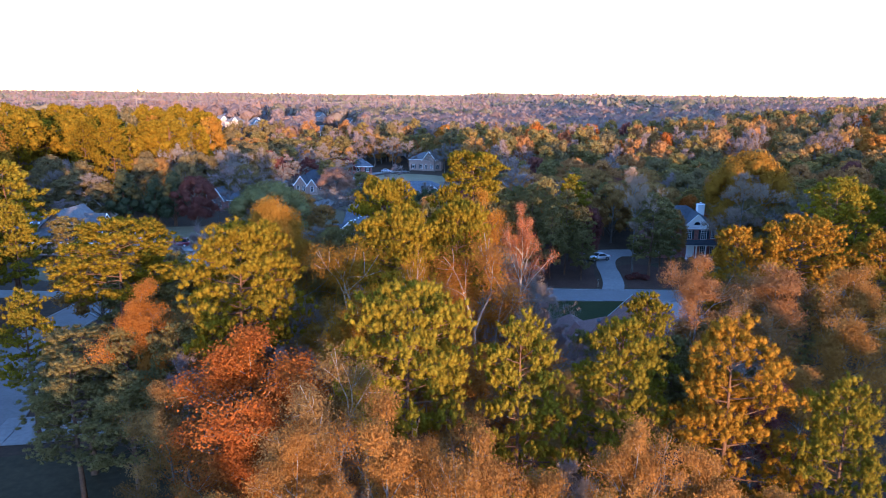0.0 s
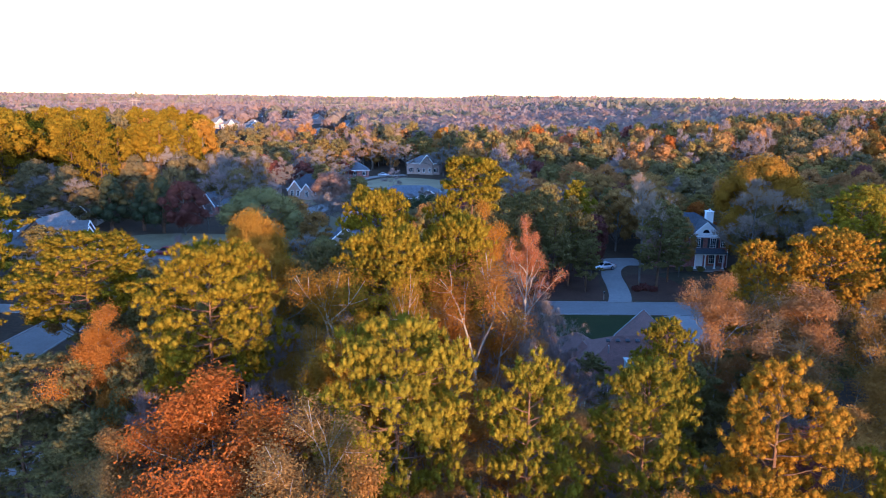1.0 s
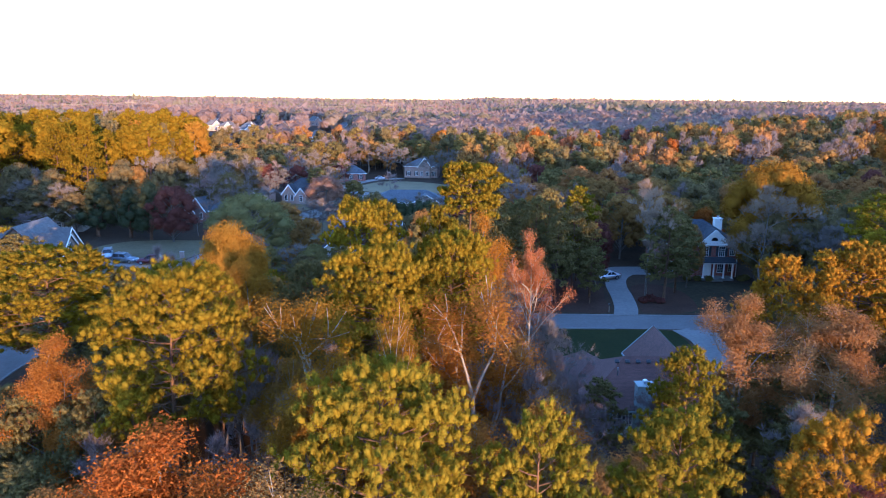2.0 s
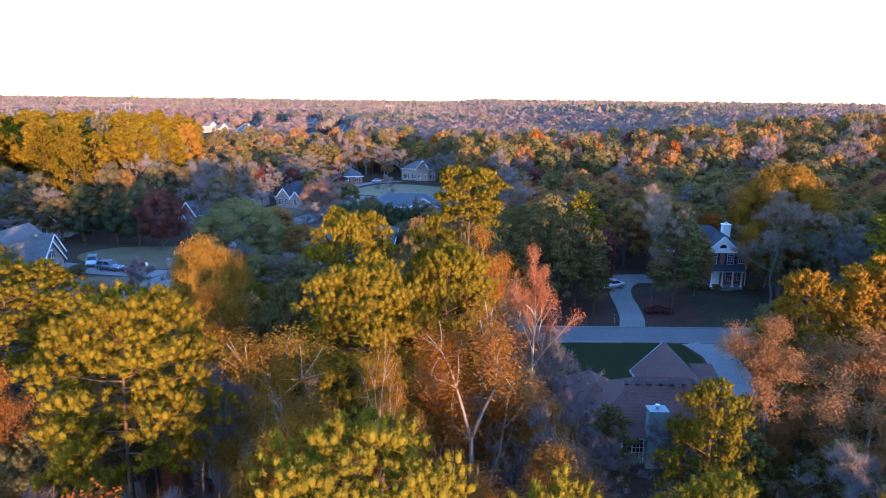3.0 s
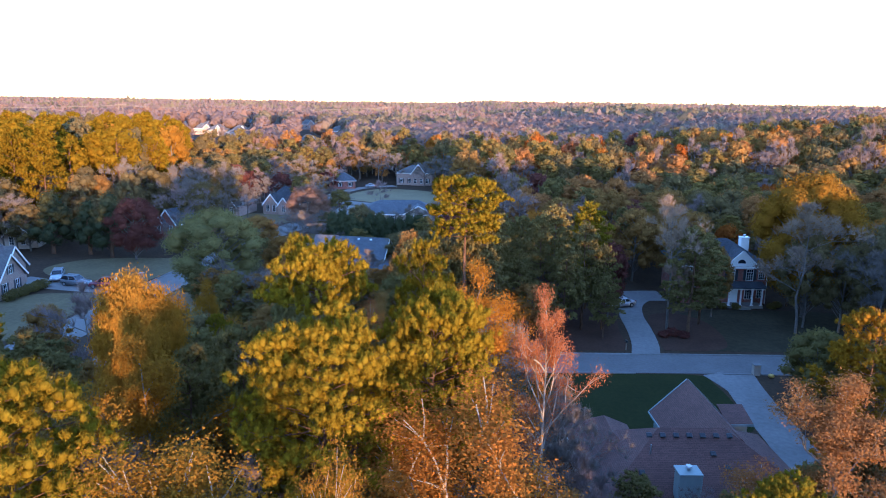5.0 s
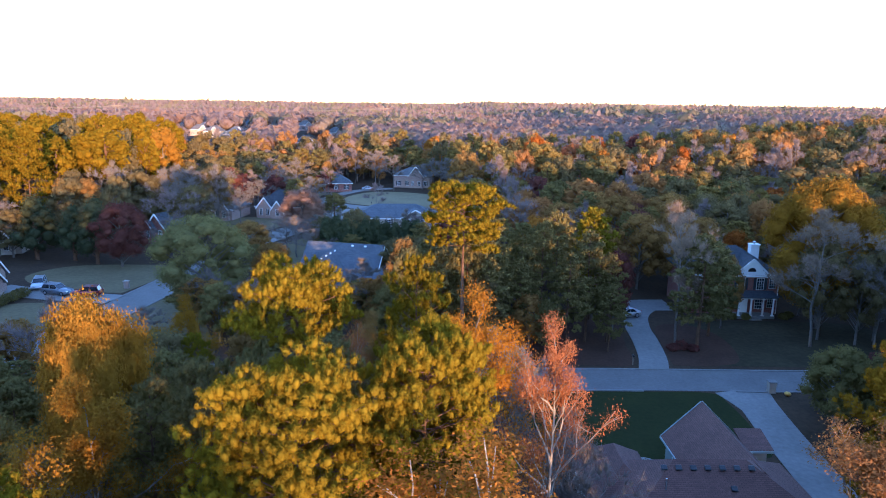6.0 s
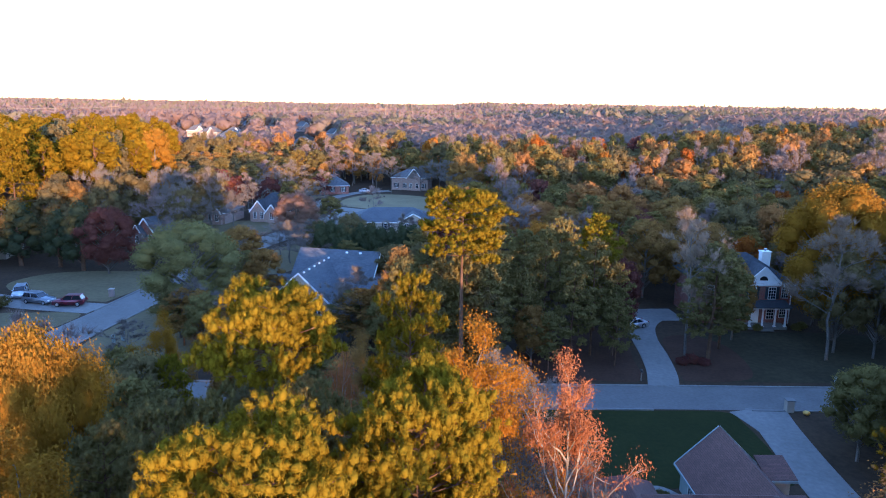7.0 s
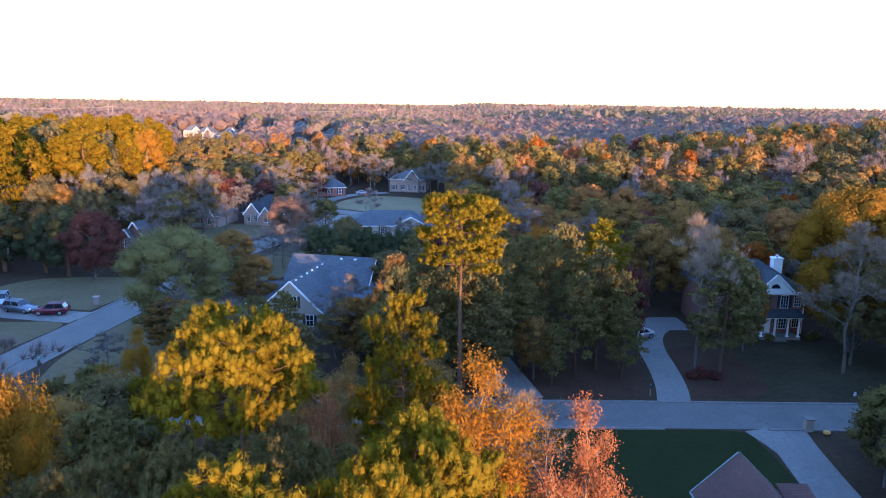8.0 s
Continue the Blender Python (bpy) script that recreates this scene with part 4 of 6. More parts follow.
# shaded understorey between the tall crowns
for x, y, h, r in ((-7.6, 46.5, 15.0, 3.0), (-10.5, 43.5, 14.0, 2.8), (-6.5, 53.5, 15.5, 2.8), (-2.2, 50.5, 15.0, 3.0), (1.2, 54.5, 15.0, 2.8), (5.6, 54.0, 14.5, 2.8), (7.4, 50.0, 13.5, 2.6), (-11.8, 54.5, 15.0, 3.0), (-18.2, 46.5, 12.5, 2.8), (9.2, 60.0, 12.5, 2.6), (10.6, 57.0, 10.5, 2.4), (-14.5, 60.0, 14.0, 2.8), (-17.5, 66.0, 13.0, 2.8), (11.4, 64.5, 8.5, 2.4), (18.5, 65.0, 7.0, 2.2)):
    plant("bare", x, y, h, r, M_MAUVE, "leafless understorey tree with mauve-grey twigs")
for x, y, h, r in ((-36.0, 76.0, 12.0, 3.4), (-31.0, 78.5, 13.0, 3.4), (-27.5, 76.5, 12.0, 3.0), (-38.8, 85.0, 11.0, 3.2), (-33.5, 86.0, 9.5, 3.2), (-25.0, 60.5, 12.0, 2.8), (14.4, 66.8, 8.0, 2.4), (24.6, 65.0, 9.5, 2.8), (21.2, 67.0, 6.5, 2.2), (28.0, 66.5, 9.5, 2.8), (20.4, 57.0, 11.0, 2.8), (24.6, 53.5, 12.0, 3.0)):
    plant("mid_pine", x, y, h, r, M_PINE_DARK, L_DARK)
for x, y, h, r in ((-6.6, 61.8, 20.2, 2.8), (-3.2, 62.6, 20.0, 2.6), (-9.4, 62.6, 19.2, 3.0), (-12.8, 64.0, 17.6, 3.0), (-9.2, 68.0, 16.5, 3.4), (-12.6, 70.5, 14.0, 3.2), (-6.8, 71.5, 15.0, 3.4), (-1.8, 67.2, 17.0, 3.0), (-19.5, 71.0, 12.0, 3.0), (-15.5, 76.5, 11.0, 3.2), (3.6, 69.0, 15.0, 2.8)):
    plant("pine", x, y, h, r, M_PINE_DARK, L_DARK)
for x, y, h, r in ((-21.5, 64.5, 13.0, 2.6), (-24.6, 70.5, 10.0, 3.0), (-9.0, 52.0, 15.0, 3.4), (-8.4, 42.0, 13.0, 3.4), (0.6, 42.0, 13.0, 3.2), (-17.0, 40.0, 13.5, 3.2), (-19.6, 55.0, 14.5, 3.0), (8.2, 56.4, 12.5, 2.6), (5.6, 43.5, 13.0, 3.0), (11.5, 45.5, 13.0, 3.4), (8.6, 44.0, 12.6, 3.0), (14.2, 46.0, 11.6, 3.2)):
    plant("mid_oak" if y > 60 else "oak", x, y, h, r, M_BROWN, "understorey oak with sparse brown leaves")
for x, y, h, r in ((9.6, 66.0, 13.0, 3.0), (10.2, 72.0, 12.0, 2.6), (6.4, 80.0, 14.0, 3.2), (8.8, 86.0, 11.0, 2.6), (-6.0, 38.0, 12.0, 3.0), (6.6, 33.0, 11.5, 3.0), (13.0, 33.0, 11.0, 3.0), (24.0, 50.5, 12.5, 3.4)):
    plant("bare", x, y, h, r, M_GREY, L_BARE)
for x, y, h, r in ((32.0, 63.5, 12.0, 3.2), (36.0, 76.5, 11.0, 2.8), (39.6, 72.0, 12.5, 3.4), (19.5, 58.0, 9.0, 2.6), (26.5, 66.0, 9.5, 2.8)):
    plant("mid_pine", x, y, h, r, M_PINE_DARK, L_DARK)

belt = random.Random(33)
for i in range(46):
    x, y = -27 + 31 * ((i * 0.618) % 1.0), 67 + 34 * ((i * 0.755) % 1.0)
    h = belt.uniform(9, 14.5) if y < 86 else belt.uniform(7, 11)
    if i % 3 == 2:
        plant("mid_oak", x, y, h, belt.uniform(2.8, 3.8), M_BROWN if i % 2 else M_GREEN, "understorey oak with sparse brown leaves" if i % 2 else L_OLIVE)
    else:
        plant("mid_pine", x, y, h, belt.uniform(2.8, 3.8), M_PINE_DARK, L_DARK)

for i in range(34):
    x, y = -33 + 43 * ((i * 0.618) % 1.0), 111.5 + 15 * ((i * 0.755) % 1.0)
    if -24 < x < -5 and y > 124 or near_line(x, y, ROAD2, 7):
        continue
    h = belt.uniform(5, 8.5) if x < -6 else belt.uniform(8, 13)
    if i % 5 == 0:
        plant("mid_bare", x, y, h, 3.0, M_GREY, L_BARE)
    else:
        plant("mid_oak" if i % 2 else "mid_pine", x, y, h, belt.uniform(2.6, 3.6), (M_GREEN, M_PINE_DARK, M_BROWN, M_PINE_DARK)[i % 4], "low shaded tree at the wood's edge")
for x, y, h, r, m in ((-20.5, 91.0, 13.5, 2.4, M_GOLD), (-17.5, 84.0, 13.0, 1.8, M_PINE), (-2.6, 79.0, 16.0, 2.2, M_BROWN), (-23.5, 80.0, 12.0, 2.6, M_ORANGE)):
    plant("oak" if m is not M_PINE else "pine", x, y, h, r, m, "small tree with a few bright golden leaves")

# round the brick house and along the street
plant("bold_pine", 4.9, 109.0, 22.8, 4.8, M_PINE_GOLD, "tall lone pine with bright yellow-green crown", variant=0)
for x, y, h, r in ((8.4, 118.0, 17.0, 3.8), (5.6, 112.6, 16.0, 3.4), (2.6, 111.8, 14.0, 3.2), (8.2, 112.4, 13.0, 3.0), (0.2, 114.0, 12.0, 3.0)):
    plant("mid_pine", x, y, h, r, M_PINE_DARK, L_DARK)
plant("mid_oak", 6.6, 121.0, 12.0, 3.4, M_BROWN, L_BROWN)
plant("mid_pine", 16.0, 121.0, 16.5, 2.9, M_PINE_DARK, L_DARK)
plant("mid_pine", 21.8, 119.0, 15.4, 3.2, M_PINE_DARK, L_DARK)
for x, y, h, r in ((12.6, 117.4, 12.0, 2.5), (18.8, 116.0, 13.0, 2.7), (24.6, 119.0, 12.5, 2.6), (14.0, 127.0, 15.0, 3.2), (19.2, 128.0, 16.5, 3.2), (24.0, 115.4, 9.0, 2.2), (15.6, 113.6, 7.5, 2.0)):
    plant("mid_pine", x, y, h, r, M_PINE_DARK, L_DARK)
plant("mid_pine", 24.4, 129.0, 17.0, 4.0, M_PINE, L_PINE)
plant("mid_oak", 26.6, 123.5, 11.5, 2.6, M_MAROON, L_MAROON)
plant("mid_oak", 13.8, 115.4, 7.5, 2.6, M_BROWN, L_BROWN)
plant("bare", 33.4, 117.6, 18.6, 4.0, M_TAN, "leafless tan-grey tree with fine upright twigs", variant=0)
plant("mid_pine", 36.2, 117.4, 15.4, 4.4, M_PINE_DARK, L_DARK)
plant("mid_pine", 39.4, 122.0, 13.5, 3.8, M_PINE_DARK, L_DARK)
plant("mid_oak", 42.6, 125.5, 11.0, 2.4, M_BROWN, L_BROWN)
plant("bare", 51.5, 118.2, 18.0, 4.8, M_TAN, L_BARE, variant=1)
plant("round_oak", 56.5, 126.0, 21.4, 7.4, M_GOLD, "broad oak with dense yellow-gold crown")
for x, y, h, r in ((54.0, 121.0, 14.0, 3.6), (61.5, 120.5, 15.0, 4.0), (58.0, 119.0, 12.5, 3.2)):
    plant("mid_oak", x, y, h, r, M_GREEN, L_OLIVE)
plant("bare", 59.0, 112.5, 14.0, 3.6, M_GREY, L_BARE)
for x, y, h, r in ((40.2, 92.6, 9.0, 3.0), (44.5, 90.0, 10.0, 3.4), (43.4, 96.5, 7.5, 2.8), (49.0, 92.0, 10.5, 3.6)):
    plant("mid_oak", x, y, h, r, M_PINE_DARK, "low dark tree beside the driveway")
plant("mid_pine", 52.0, 97.5, 9.0, 3.0, M_PINE_DARK, L_DARK)
plant("mid_oak", 47.0, 96.5, 7.0, 2.8, M_MAROON, L_MAROON)

# the neighbourhood beyond the side street
plant("round_oak", -32.4, 132.0, 14.2, 7.0, M_OLIVE, "broad round tree with dull olive-green leaves")
plant("round_oak", -28.8, 190.0, 11.0, 5.4, M_RUST, "round tree with faded peach-brown crown")
plant("mid_oak", -2.3, 119.2, 13.6, 2.7, M_BROWN, L_BROWN)
plant("mid_oak", 0.2, 123.5, 10.5, 2.5, M_RED, L_MAROON)
plant("bare", -8.6, 127.5, 9.0, 3.4, M_GREY, L_BARE)
plant("round_oak", -56.5, 158.0, 12.0, 4.8, M_MAROON, "rounded tree with dark maroon autumn leaves")
plant("cedar", -62.0, 160.0, 13.0, 3.6, M_CEDAR, "dense dark green conical cedar")
plant("cedar", -67.5, 162.5, 11.0, 3.4, M_CEDAR, "dense dark green conical cedar")
plant("cedar", -75.0, 163.0, 12.5, 4.0, M_CEDAR, "dense dark green conical cedar")
plant("mid_oak", -65.0, 176.0, 15.0, 3.0, M_GREEN, L_OLIVE)
plant("mid_pine", -66.0, 104.5, 21.0, 5.6, M_PINE, L_PINE)
plant("mid_pine", -60.0, 96.0, 16.0, 3.6, M_PINE, L_PINE)
for x, y, h in ((-13, 277, 12), (1, 279, 11), (-3, 281, 9), (60, 118, 13), (57, 132, 15), (63, 126, 15), (-60, 196, 15), (-54, 190, 12), (-72, 190, 16), (-47, 204, 9), (-26, 168, 8), (-21, 158, 7.5), (-32, 214, 9), (-36, 226, 8)):
    plant("mid_bare", x, y, h, 4.2, M_GREY, L_BARE)
for i in range(10):
    plant("cedar", -18.6 + i * 1.85, 159.0 - 0.25 * i + 0.3 * (i % 2), 9.6 + 0.5 * math.sin(i * 1.7), 2.5, M_CEDAR, "dark green conical cedar in a tall screen", group="cedar screen")


for i in range(44):
    x, y = -108 + 58 * ((i * 0.618) % 1.0), 164 + 26 * ((i * 0.755) % 1.0)
    if -72 < x < -52 and y < 190:
        y += 22
    h = belt.uniform(9, 15)
    if i % 3:
        plant("mid_oak", x, y, h, belt.uniform(3.6, 4.8), (M_GREEN, M_GREEN, M_BROWN)[i % 4 % 3], L_OLIVE if i % 4 % 3 < 2 else L_BROWN)
    else:
        plant("mid_bare", x, y, h, belt.uniform(3.6, 5.0), M_GREY, L_BARE)
for x, y, h, r in ((-47, 222, 9, 4), (-52, 214, 8, 4), (-34, 232, 9, 4.4), (-26, 214, 7, 3.6), (-20, 190, 6, 3.4), (-24, 180, 6.5, 3.6), (-29, 173, 7, 3.4), (-34, 168, 7, 3.4), (-4, 172, 9, 3.6), (3, 180, 10, 4), (-50, 196, 7, 3.6), (-45, 240, 11, 5), (-44, 258, 12, 5), (-20, 284, 13, 5), (6, 268, 12, 5), (9, 250, 11, 5), (12, 232, 10, 4.5), (-66, 224, 12, 5)):
    plant("mid_bare", x, y, h, r, M_GREY, L_BARE)

plant("mid_oak", 36.0, 273.0, 20.0, 5.0, M_RED, "large maple with scarlet autumn crown on the hillside")
plant("mid_oak", 48.0, 268.0, 18.0, 4.6, M_PINK, "maple with coral-pink autumn crown on the hillside")
plant("mid_oak", 56.0, 258.0, 16.5, 4.2, M_ORANGE, "maple with orange autumn crown on the hillside")
plant("mid_oak", 62.0, 248.0, 15.6, 3.4, M_RED, "maple with orange-red autumn crown on the hillside")

# fill the woods between the placed trees
CLEAR = [(8, 40, 64, 102), (28, 55, 108, 130), (38, 55, 128, 142), (-84, -46, 106, 160), (-24, -6, 124, 152), (-22, 8, 178, 222), (-34, 8, 224, 292), (-56, -36, 184, 230), (-74, -54, 160, 190),
         (-74, -52, 184, 224), (-46, -26, 108, 152), (-46, 12, 20, 66), (8, 40, 20, 66)]
RIM = [ROAD1, ROAD2, ROAD3, DRIVE_A, DRIVE_B, DRIVE_L]


def open_ground(x, y):
    if any(a < x < b and c < y < d for a, b, c, d in CLEAR):
        return True
    return any(near_line(x, y, l, 6.5) for l in RIM)


fill = random.Random(21)
grid = {}


def free(x, y, r):
    i, j = int(x // 12), int(y // 12)
    for a in (i - 1, i, i + 1):
        for b in (j - 1, j, j + 1):
            if any((x - px) ** 2 + (y - py) ** 2 < (0.72 * (r + pr)) ** 2 for px, py, pr in grid.get((a, b), ())):
                return False
    return True


def note(x, y, r):
    grid.setdefault((int(x // 12), int(y // 12)), []).append((x, y, r))


for p in planted:
    note(*p)
CHOICES = {
    "right": [("pine", M_PINE_DULL, L_PINE, 5), ("pine", M_PINE_DARK, L_DARK, 2), ("oak", M_BROWN, L_BROWN, 5), ("oak", M_ORANGE, L_ORANGE, 1), ("bare", M_MAUVE, L_BARE, 4), ("oak", M_GREEN, L_OLIVE, 3), ("oak", M_FADED, "oak with faded peach-brown leaves", 3), ("oak", M_MAROON, L_MAROON, 1), ("oak", M_RED, L_RED, 1)],
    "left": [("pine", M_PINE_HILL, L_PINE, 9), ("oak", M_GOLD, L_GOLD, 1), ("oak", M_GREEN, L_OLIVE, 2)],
    "houses": [("bare", M_MAUVE, L_BARE, 2), ("oak", M_GREEN, L_OLIVE, 4), ("oak", M_BROWN, L_BROWN, 2), ("pine", M_PINE_DARK, L_DARK, 3), ("oak", M_MAROON, L_MAROON, 1)],
    "back": [("pine", M_PINE_DULL, L_PINE, 3), ("pine", M_PINE_DARK, L_DARK, 3), ("bare", M_MAUVE, L_BARE, 4), ("oak", M_FADED, "oak with faded peach-brown leaves", 2), ("oak", M_ORANGE, L_RED, 2), ("oak", M_GREEN, L_OLIVE, 3), ("oak", M_BROWN, L_BROWN, 2)],
}
joined = {}
tries = 0
while tries < 9000:
    tries += 1
    y = 60 + 290 * math.sqrt(fill.random())
    x = fill.uniform(-1, 1) * (0.70 * y + 12)
    if open_ground(x, y):
        continue
    if x > 8 and y > 112 or x > 40:
        zone, h = "right", fill.uniform(10, 14.5) if y < 225 else fill.uniform(13, 19)
    elif x < -62 and x < -0.33 * y and y > 165:
        zone, h = "left", fill.uniform(18, 25.5)
    elif x < -50 and 165 < y < 300:
        zone, h = "houses", fill.uniform(9, 13)
    elif y > 292 or (y > 225 and x > 5):
        zone, h = "back", fill.uniform(13, 19) if x > 0 or y > 330 else fill.uniform(10, 14.5)
    elif y > 110:
        zone, h = "houses", fill.uniform(5.5, 10.5)
        if fill.random() < 0.35:
            continue
    else:
        zone, h = "houses", fill.uniform(8, 13)
    table = CHOICES[zone]
    kind, mat, label, _ = table[fill.choices(range(len(table)), [w for *_, w in table])[0]]
    r = {"pine": fill.uniform(3.2, 4.8), "oak": fill.uniform(3.6, 5.6), "bare": fill.uniform(3.4, 5.0)}[kind] * (0.75 if h < 11 else 1.25 if zone == "left" else 1.0)
    if not free(x, y, r):
        continue
    note(x, y, r)
    if y < 190:
        plant("mid_" + kind, x, y, terrain(x, y) + h, r, mat, label)
    else:
        joined.setdefault((kind, mat.name), []).append((x, y, h, r))



def arrays_of(me):
    co = np.empty(len(me.vertices) * 3, dtype=np.float32)
    me.vertices.foreach_get("co", co)
    k = me.polygons[0].loop_total
    ix = np.empty(len(me.loops), dtype=np.int32)
    me.loops.foreach_get("vertex_index", ix)
    return co.reshape(-1, 3), ix.reshape(-1, k)


def join_trees(kind, spots, material, label, name):
    """Trees too far off to pick apart, as one mesh of crowns and one of trunks."""
    rng = np.random.default_rng(len(spots))
    h0, r0 = HEIGHT["far_" + kind]
    for which, m, nm in ((1, material, name), (0, M_BARK_PINE if kind == "pine" else M_BARK, name + "_trunks")):
        protos = [arrays_of(p[which]) for p in TREE["far_" + kind]]
        Vs, Fs, base = [], [], 0
        for i, (x, y, h, r) in enumerate(spots):
            V, F = protos[i % len(protos)]
            a = rng.uniform(0, 6.283)
            c, s = math.cos(a) * r / r0, math.sin(a) * r / r0
            Vs.append(np.stack([V[:, 0] * c - V[:, 1] * s + x, V[:, 0] * s + V[:, 1] * c + y, V[:, 2] * h / h0 + terrain(x, y) - 0.1], axis=1))
            Fs.append(F + base)
            base += len(V)
        tagged(new(nm, mesh_from(nm, np.concatenate(Vs), np.concatenate(Fs), m)), label, "woods", kind="stuff")


for (kind, mat), spots in joined.items():
    m = bpy.data.materials[mat]
    join_trees(kind, spots, m, "wooded hillside of " + mat.replace("_", " ") + " beyond the houses", "hillside_woods_" + mat)

# far woods, and the unseen woods added to cast shade: uncountable


def woods(name, seed, spots, quads, material, label, flat=0.8, leaf=0.24, fuzz=0.5):
    """Many crowns as loose leaf masses on short trunks, in one mesh. spots: x, y, z, height, radius."""
    rng = np.random.default_rng(seed)
    s = np.array(spots)
    n = len(s)
    d = unit(rng.normal(0, 1, (n, quads, 3)))
    d[..., 2] = np.abs(d[..., 2]) * 1.1 - 0.35
    rad = s[:, 4][:, None, None]
    hgt = (s[:, 3] * 0.42)[:, None, None]
    lump = rng.uniform(0.82, 1.05, (n, quads, 1))
    c = d * lump * np.concatenate([rad, rad, hgt], axis=2) + np.stack([s[:, 0], s[:, 1], s[:, 2] + s[:, 3] * 0.58], axis=1)[:, None, :]
    nrm = unit(d + rng.normal(0, fuzz, d.shape))
    u = unit(np.cross(nrm, rng.normal(0, 1, d.shape)))
    v = np.cross(nrm, u)
    size = rad * leaf * rng.uniform(0.6, 1.4, (n, quads, 1)) * math.sqrt(60 / quads)
    u, v = u * size, v * size * flat
    V = np.stack([c - u - v * 0.7, c + u * 0.9 - v * 0.6, c + v], axis=2).reshape(-1, 3)
    body = np.stack([s[:, 4], s[:, 4], s[:, 3] * 0.42], axis=1) * 0.9
    V, F = with_core(V, np.arange(len(V)).reshape(-1, 3), *core_arrays(rng, np.stack([s[:, 0], s[:, 1], s[:, 2] + s[:, 3] * 0.56], axis=1), body, rough=0.2))
    me = mesh_from(name, V, F, material, True)
    return tagged(new(name, me), label, "woods", kind="stuff")


VILLAGE = [(-240, 700), (-196, 632), (-146, 545), (-158, 730), (-78, 592), (-186, 592), (-170, 572), (-180, 715), (-150, 566), (-82, 482), (-120, 690)]
far = random.Random(5)
bands = {k: [] for k in ("pine", "grey", "rust", "olive")}
domes = {k: [] for k in ("pine", "grey", "rust", "olive")}
for y0, y1, step, size in ((345, 640, 9.2, 1.0), (640, 1100, 12.0, 1.45), (1100, 2000, 21, 2.2), (2000, 4200, 42, 4.0)):
    y = y0
    while y < y1:
        half = 0.72 * y + 30
        x = -half
        while x < half:
            px, py = x + far.uniform(-0.45, 0.45) * step, y + far.uniform(-0.45, 0.45) * step
            x += step
            if any(hy - 235 < py < hy + 9 and abs(px - hx * py / hy) < 9.5 for hx, hy in VILLAGE):
                continue
            k = noise.noise(Vector((px / 160, py / 160, 1.3))) + far.uniform(-0.55, 0.55)
            kind = "pine" if k > 0.45 else "olive" if k > 0.30 else "grey" if k > -0.48 else "rust"
            h = far.uniform(14.5, 18) + (2 if kind == "pine" else 0)
            (bands if y0 < 600 else domes)[kind].append((px, py, terrain(px, py), h * (1 - 0.05 * (size - 1)), size * far.uniform(5.8, 7.8)))
        y += step
# the far crowns take the colours paled for haze
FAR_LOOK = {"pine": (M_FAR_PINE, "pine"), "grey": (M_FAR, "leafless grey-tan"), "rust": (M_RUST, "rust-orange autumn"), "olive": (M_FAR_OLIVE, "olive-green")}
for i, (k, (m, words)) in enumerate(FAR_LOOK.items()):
    woods("far_woods_" + k, i + 1, bands[k], 46, m, "distant " + words + " woods paled for haze beyond the houses")
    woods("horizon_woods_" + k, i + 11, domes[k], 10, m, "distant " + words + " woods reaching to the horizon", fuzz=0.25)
# added trees outside the view, sited and sized to throw shade into it
behind = []
while len(behind) < 900:
    x, y = far.uniform(-320, 380), far.uniform(-420, 330)
    if y > 0 and abs(x) < 0.74 * y + 45 or -215 < y <= 0 and -45 < x < 45 - 0.42 * y:
        continue
    top = far.uniform(12, 16) if x < -60 and y > 0 else far.uniform(17, 21)
    behind.append((x, y, terrain(x, y), top, far.uniform(4.5, 6)))
for i in range(320):
    behind.append((far.uniform(-60, 220), far.uniform(-290, -218), 0.0, far.uniform(18, 21.5), far.uniform(4.5, 6)))
for i in range(60):
    behind.append((far.uniform(46, 80), far.uniform(-30, 8), 0.0, far.uniform(15, 18), far.uniform(4.5, 6)))
for i in range(34):
    behind.append((far.uniform(-8, 14), far.uniform(-56, -20), 0.0, far.uniform(16, 18.5), far.uniform(4.5, 6)))
for i in range(70):
    x, y = far.uniform(-84, -44), far.uniform(38, 63)
    if not near_line(x, y, ROAD2, 8):
        behind.append((x, y, 0.0, far.uniform(20, 23), far.uniform(4.0, 5.5)))
for i in range(90):
    behind.append((far.uniform(-130, -66), far.uniform(72, 100), 0.0, far.uniform(22, 25.5), far.uniform(4.0, 5.5)))
for i in range(150):
    y = far.uniform(-30, 110)
    behind.append((max(0.0, y) * 0.74 + far.uniform(50, 110), y, 0.0, far.uniform(21, 25) if y > 60 else far.uniform(17, 21), far.uniform(4.5, 6)))
for i in range(60):
    y = far.uniform(62, 105)
    behind.append((0.66 * y + far.uniform(9, 45), y, 0.0, far.uniform(21, 25) if y > 60 else far.uniform(18, 21), far.uniform(4.0, 5.5)))
woods("woods_around", 6, behind, 40, M_GREEN, "unseen tall mixed woods added around the clearing to cast shade")

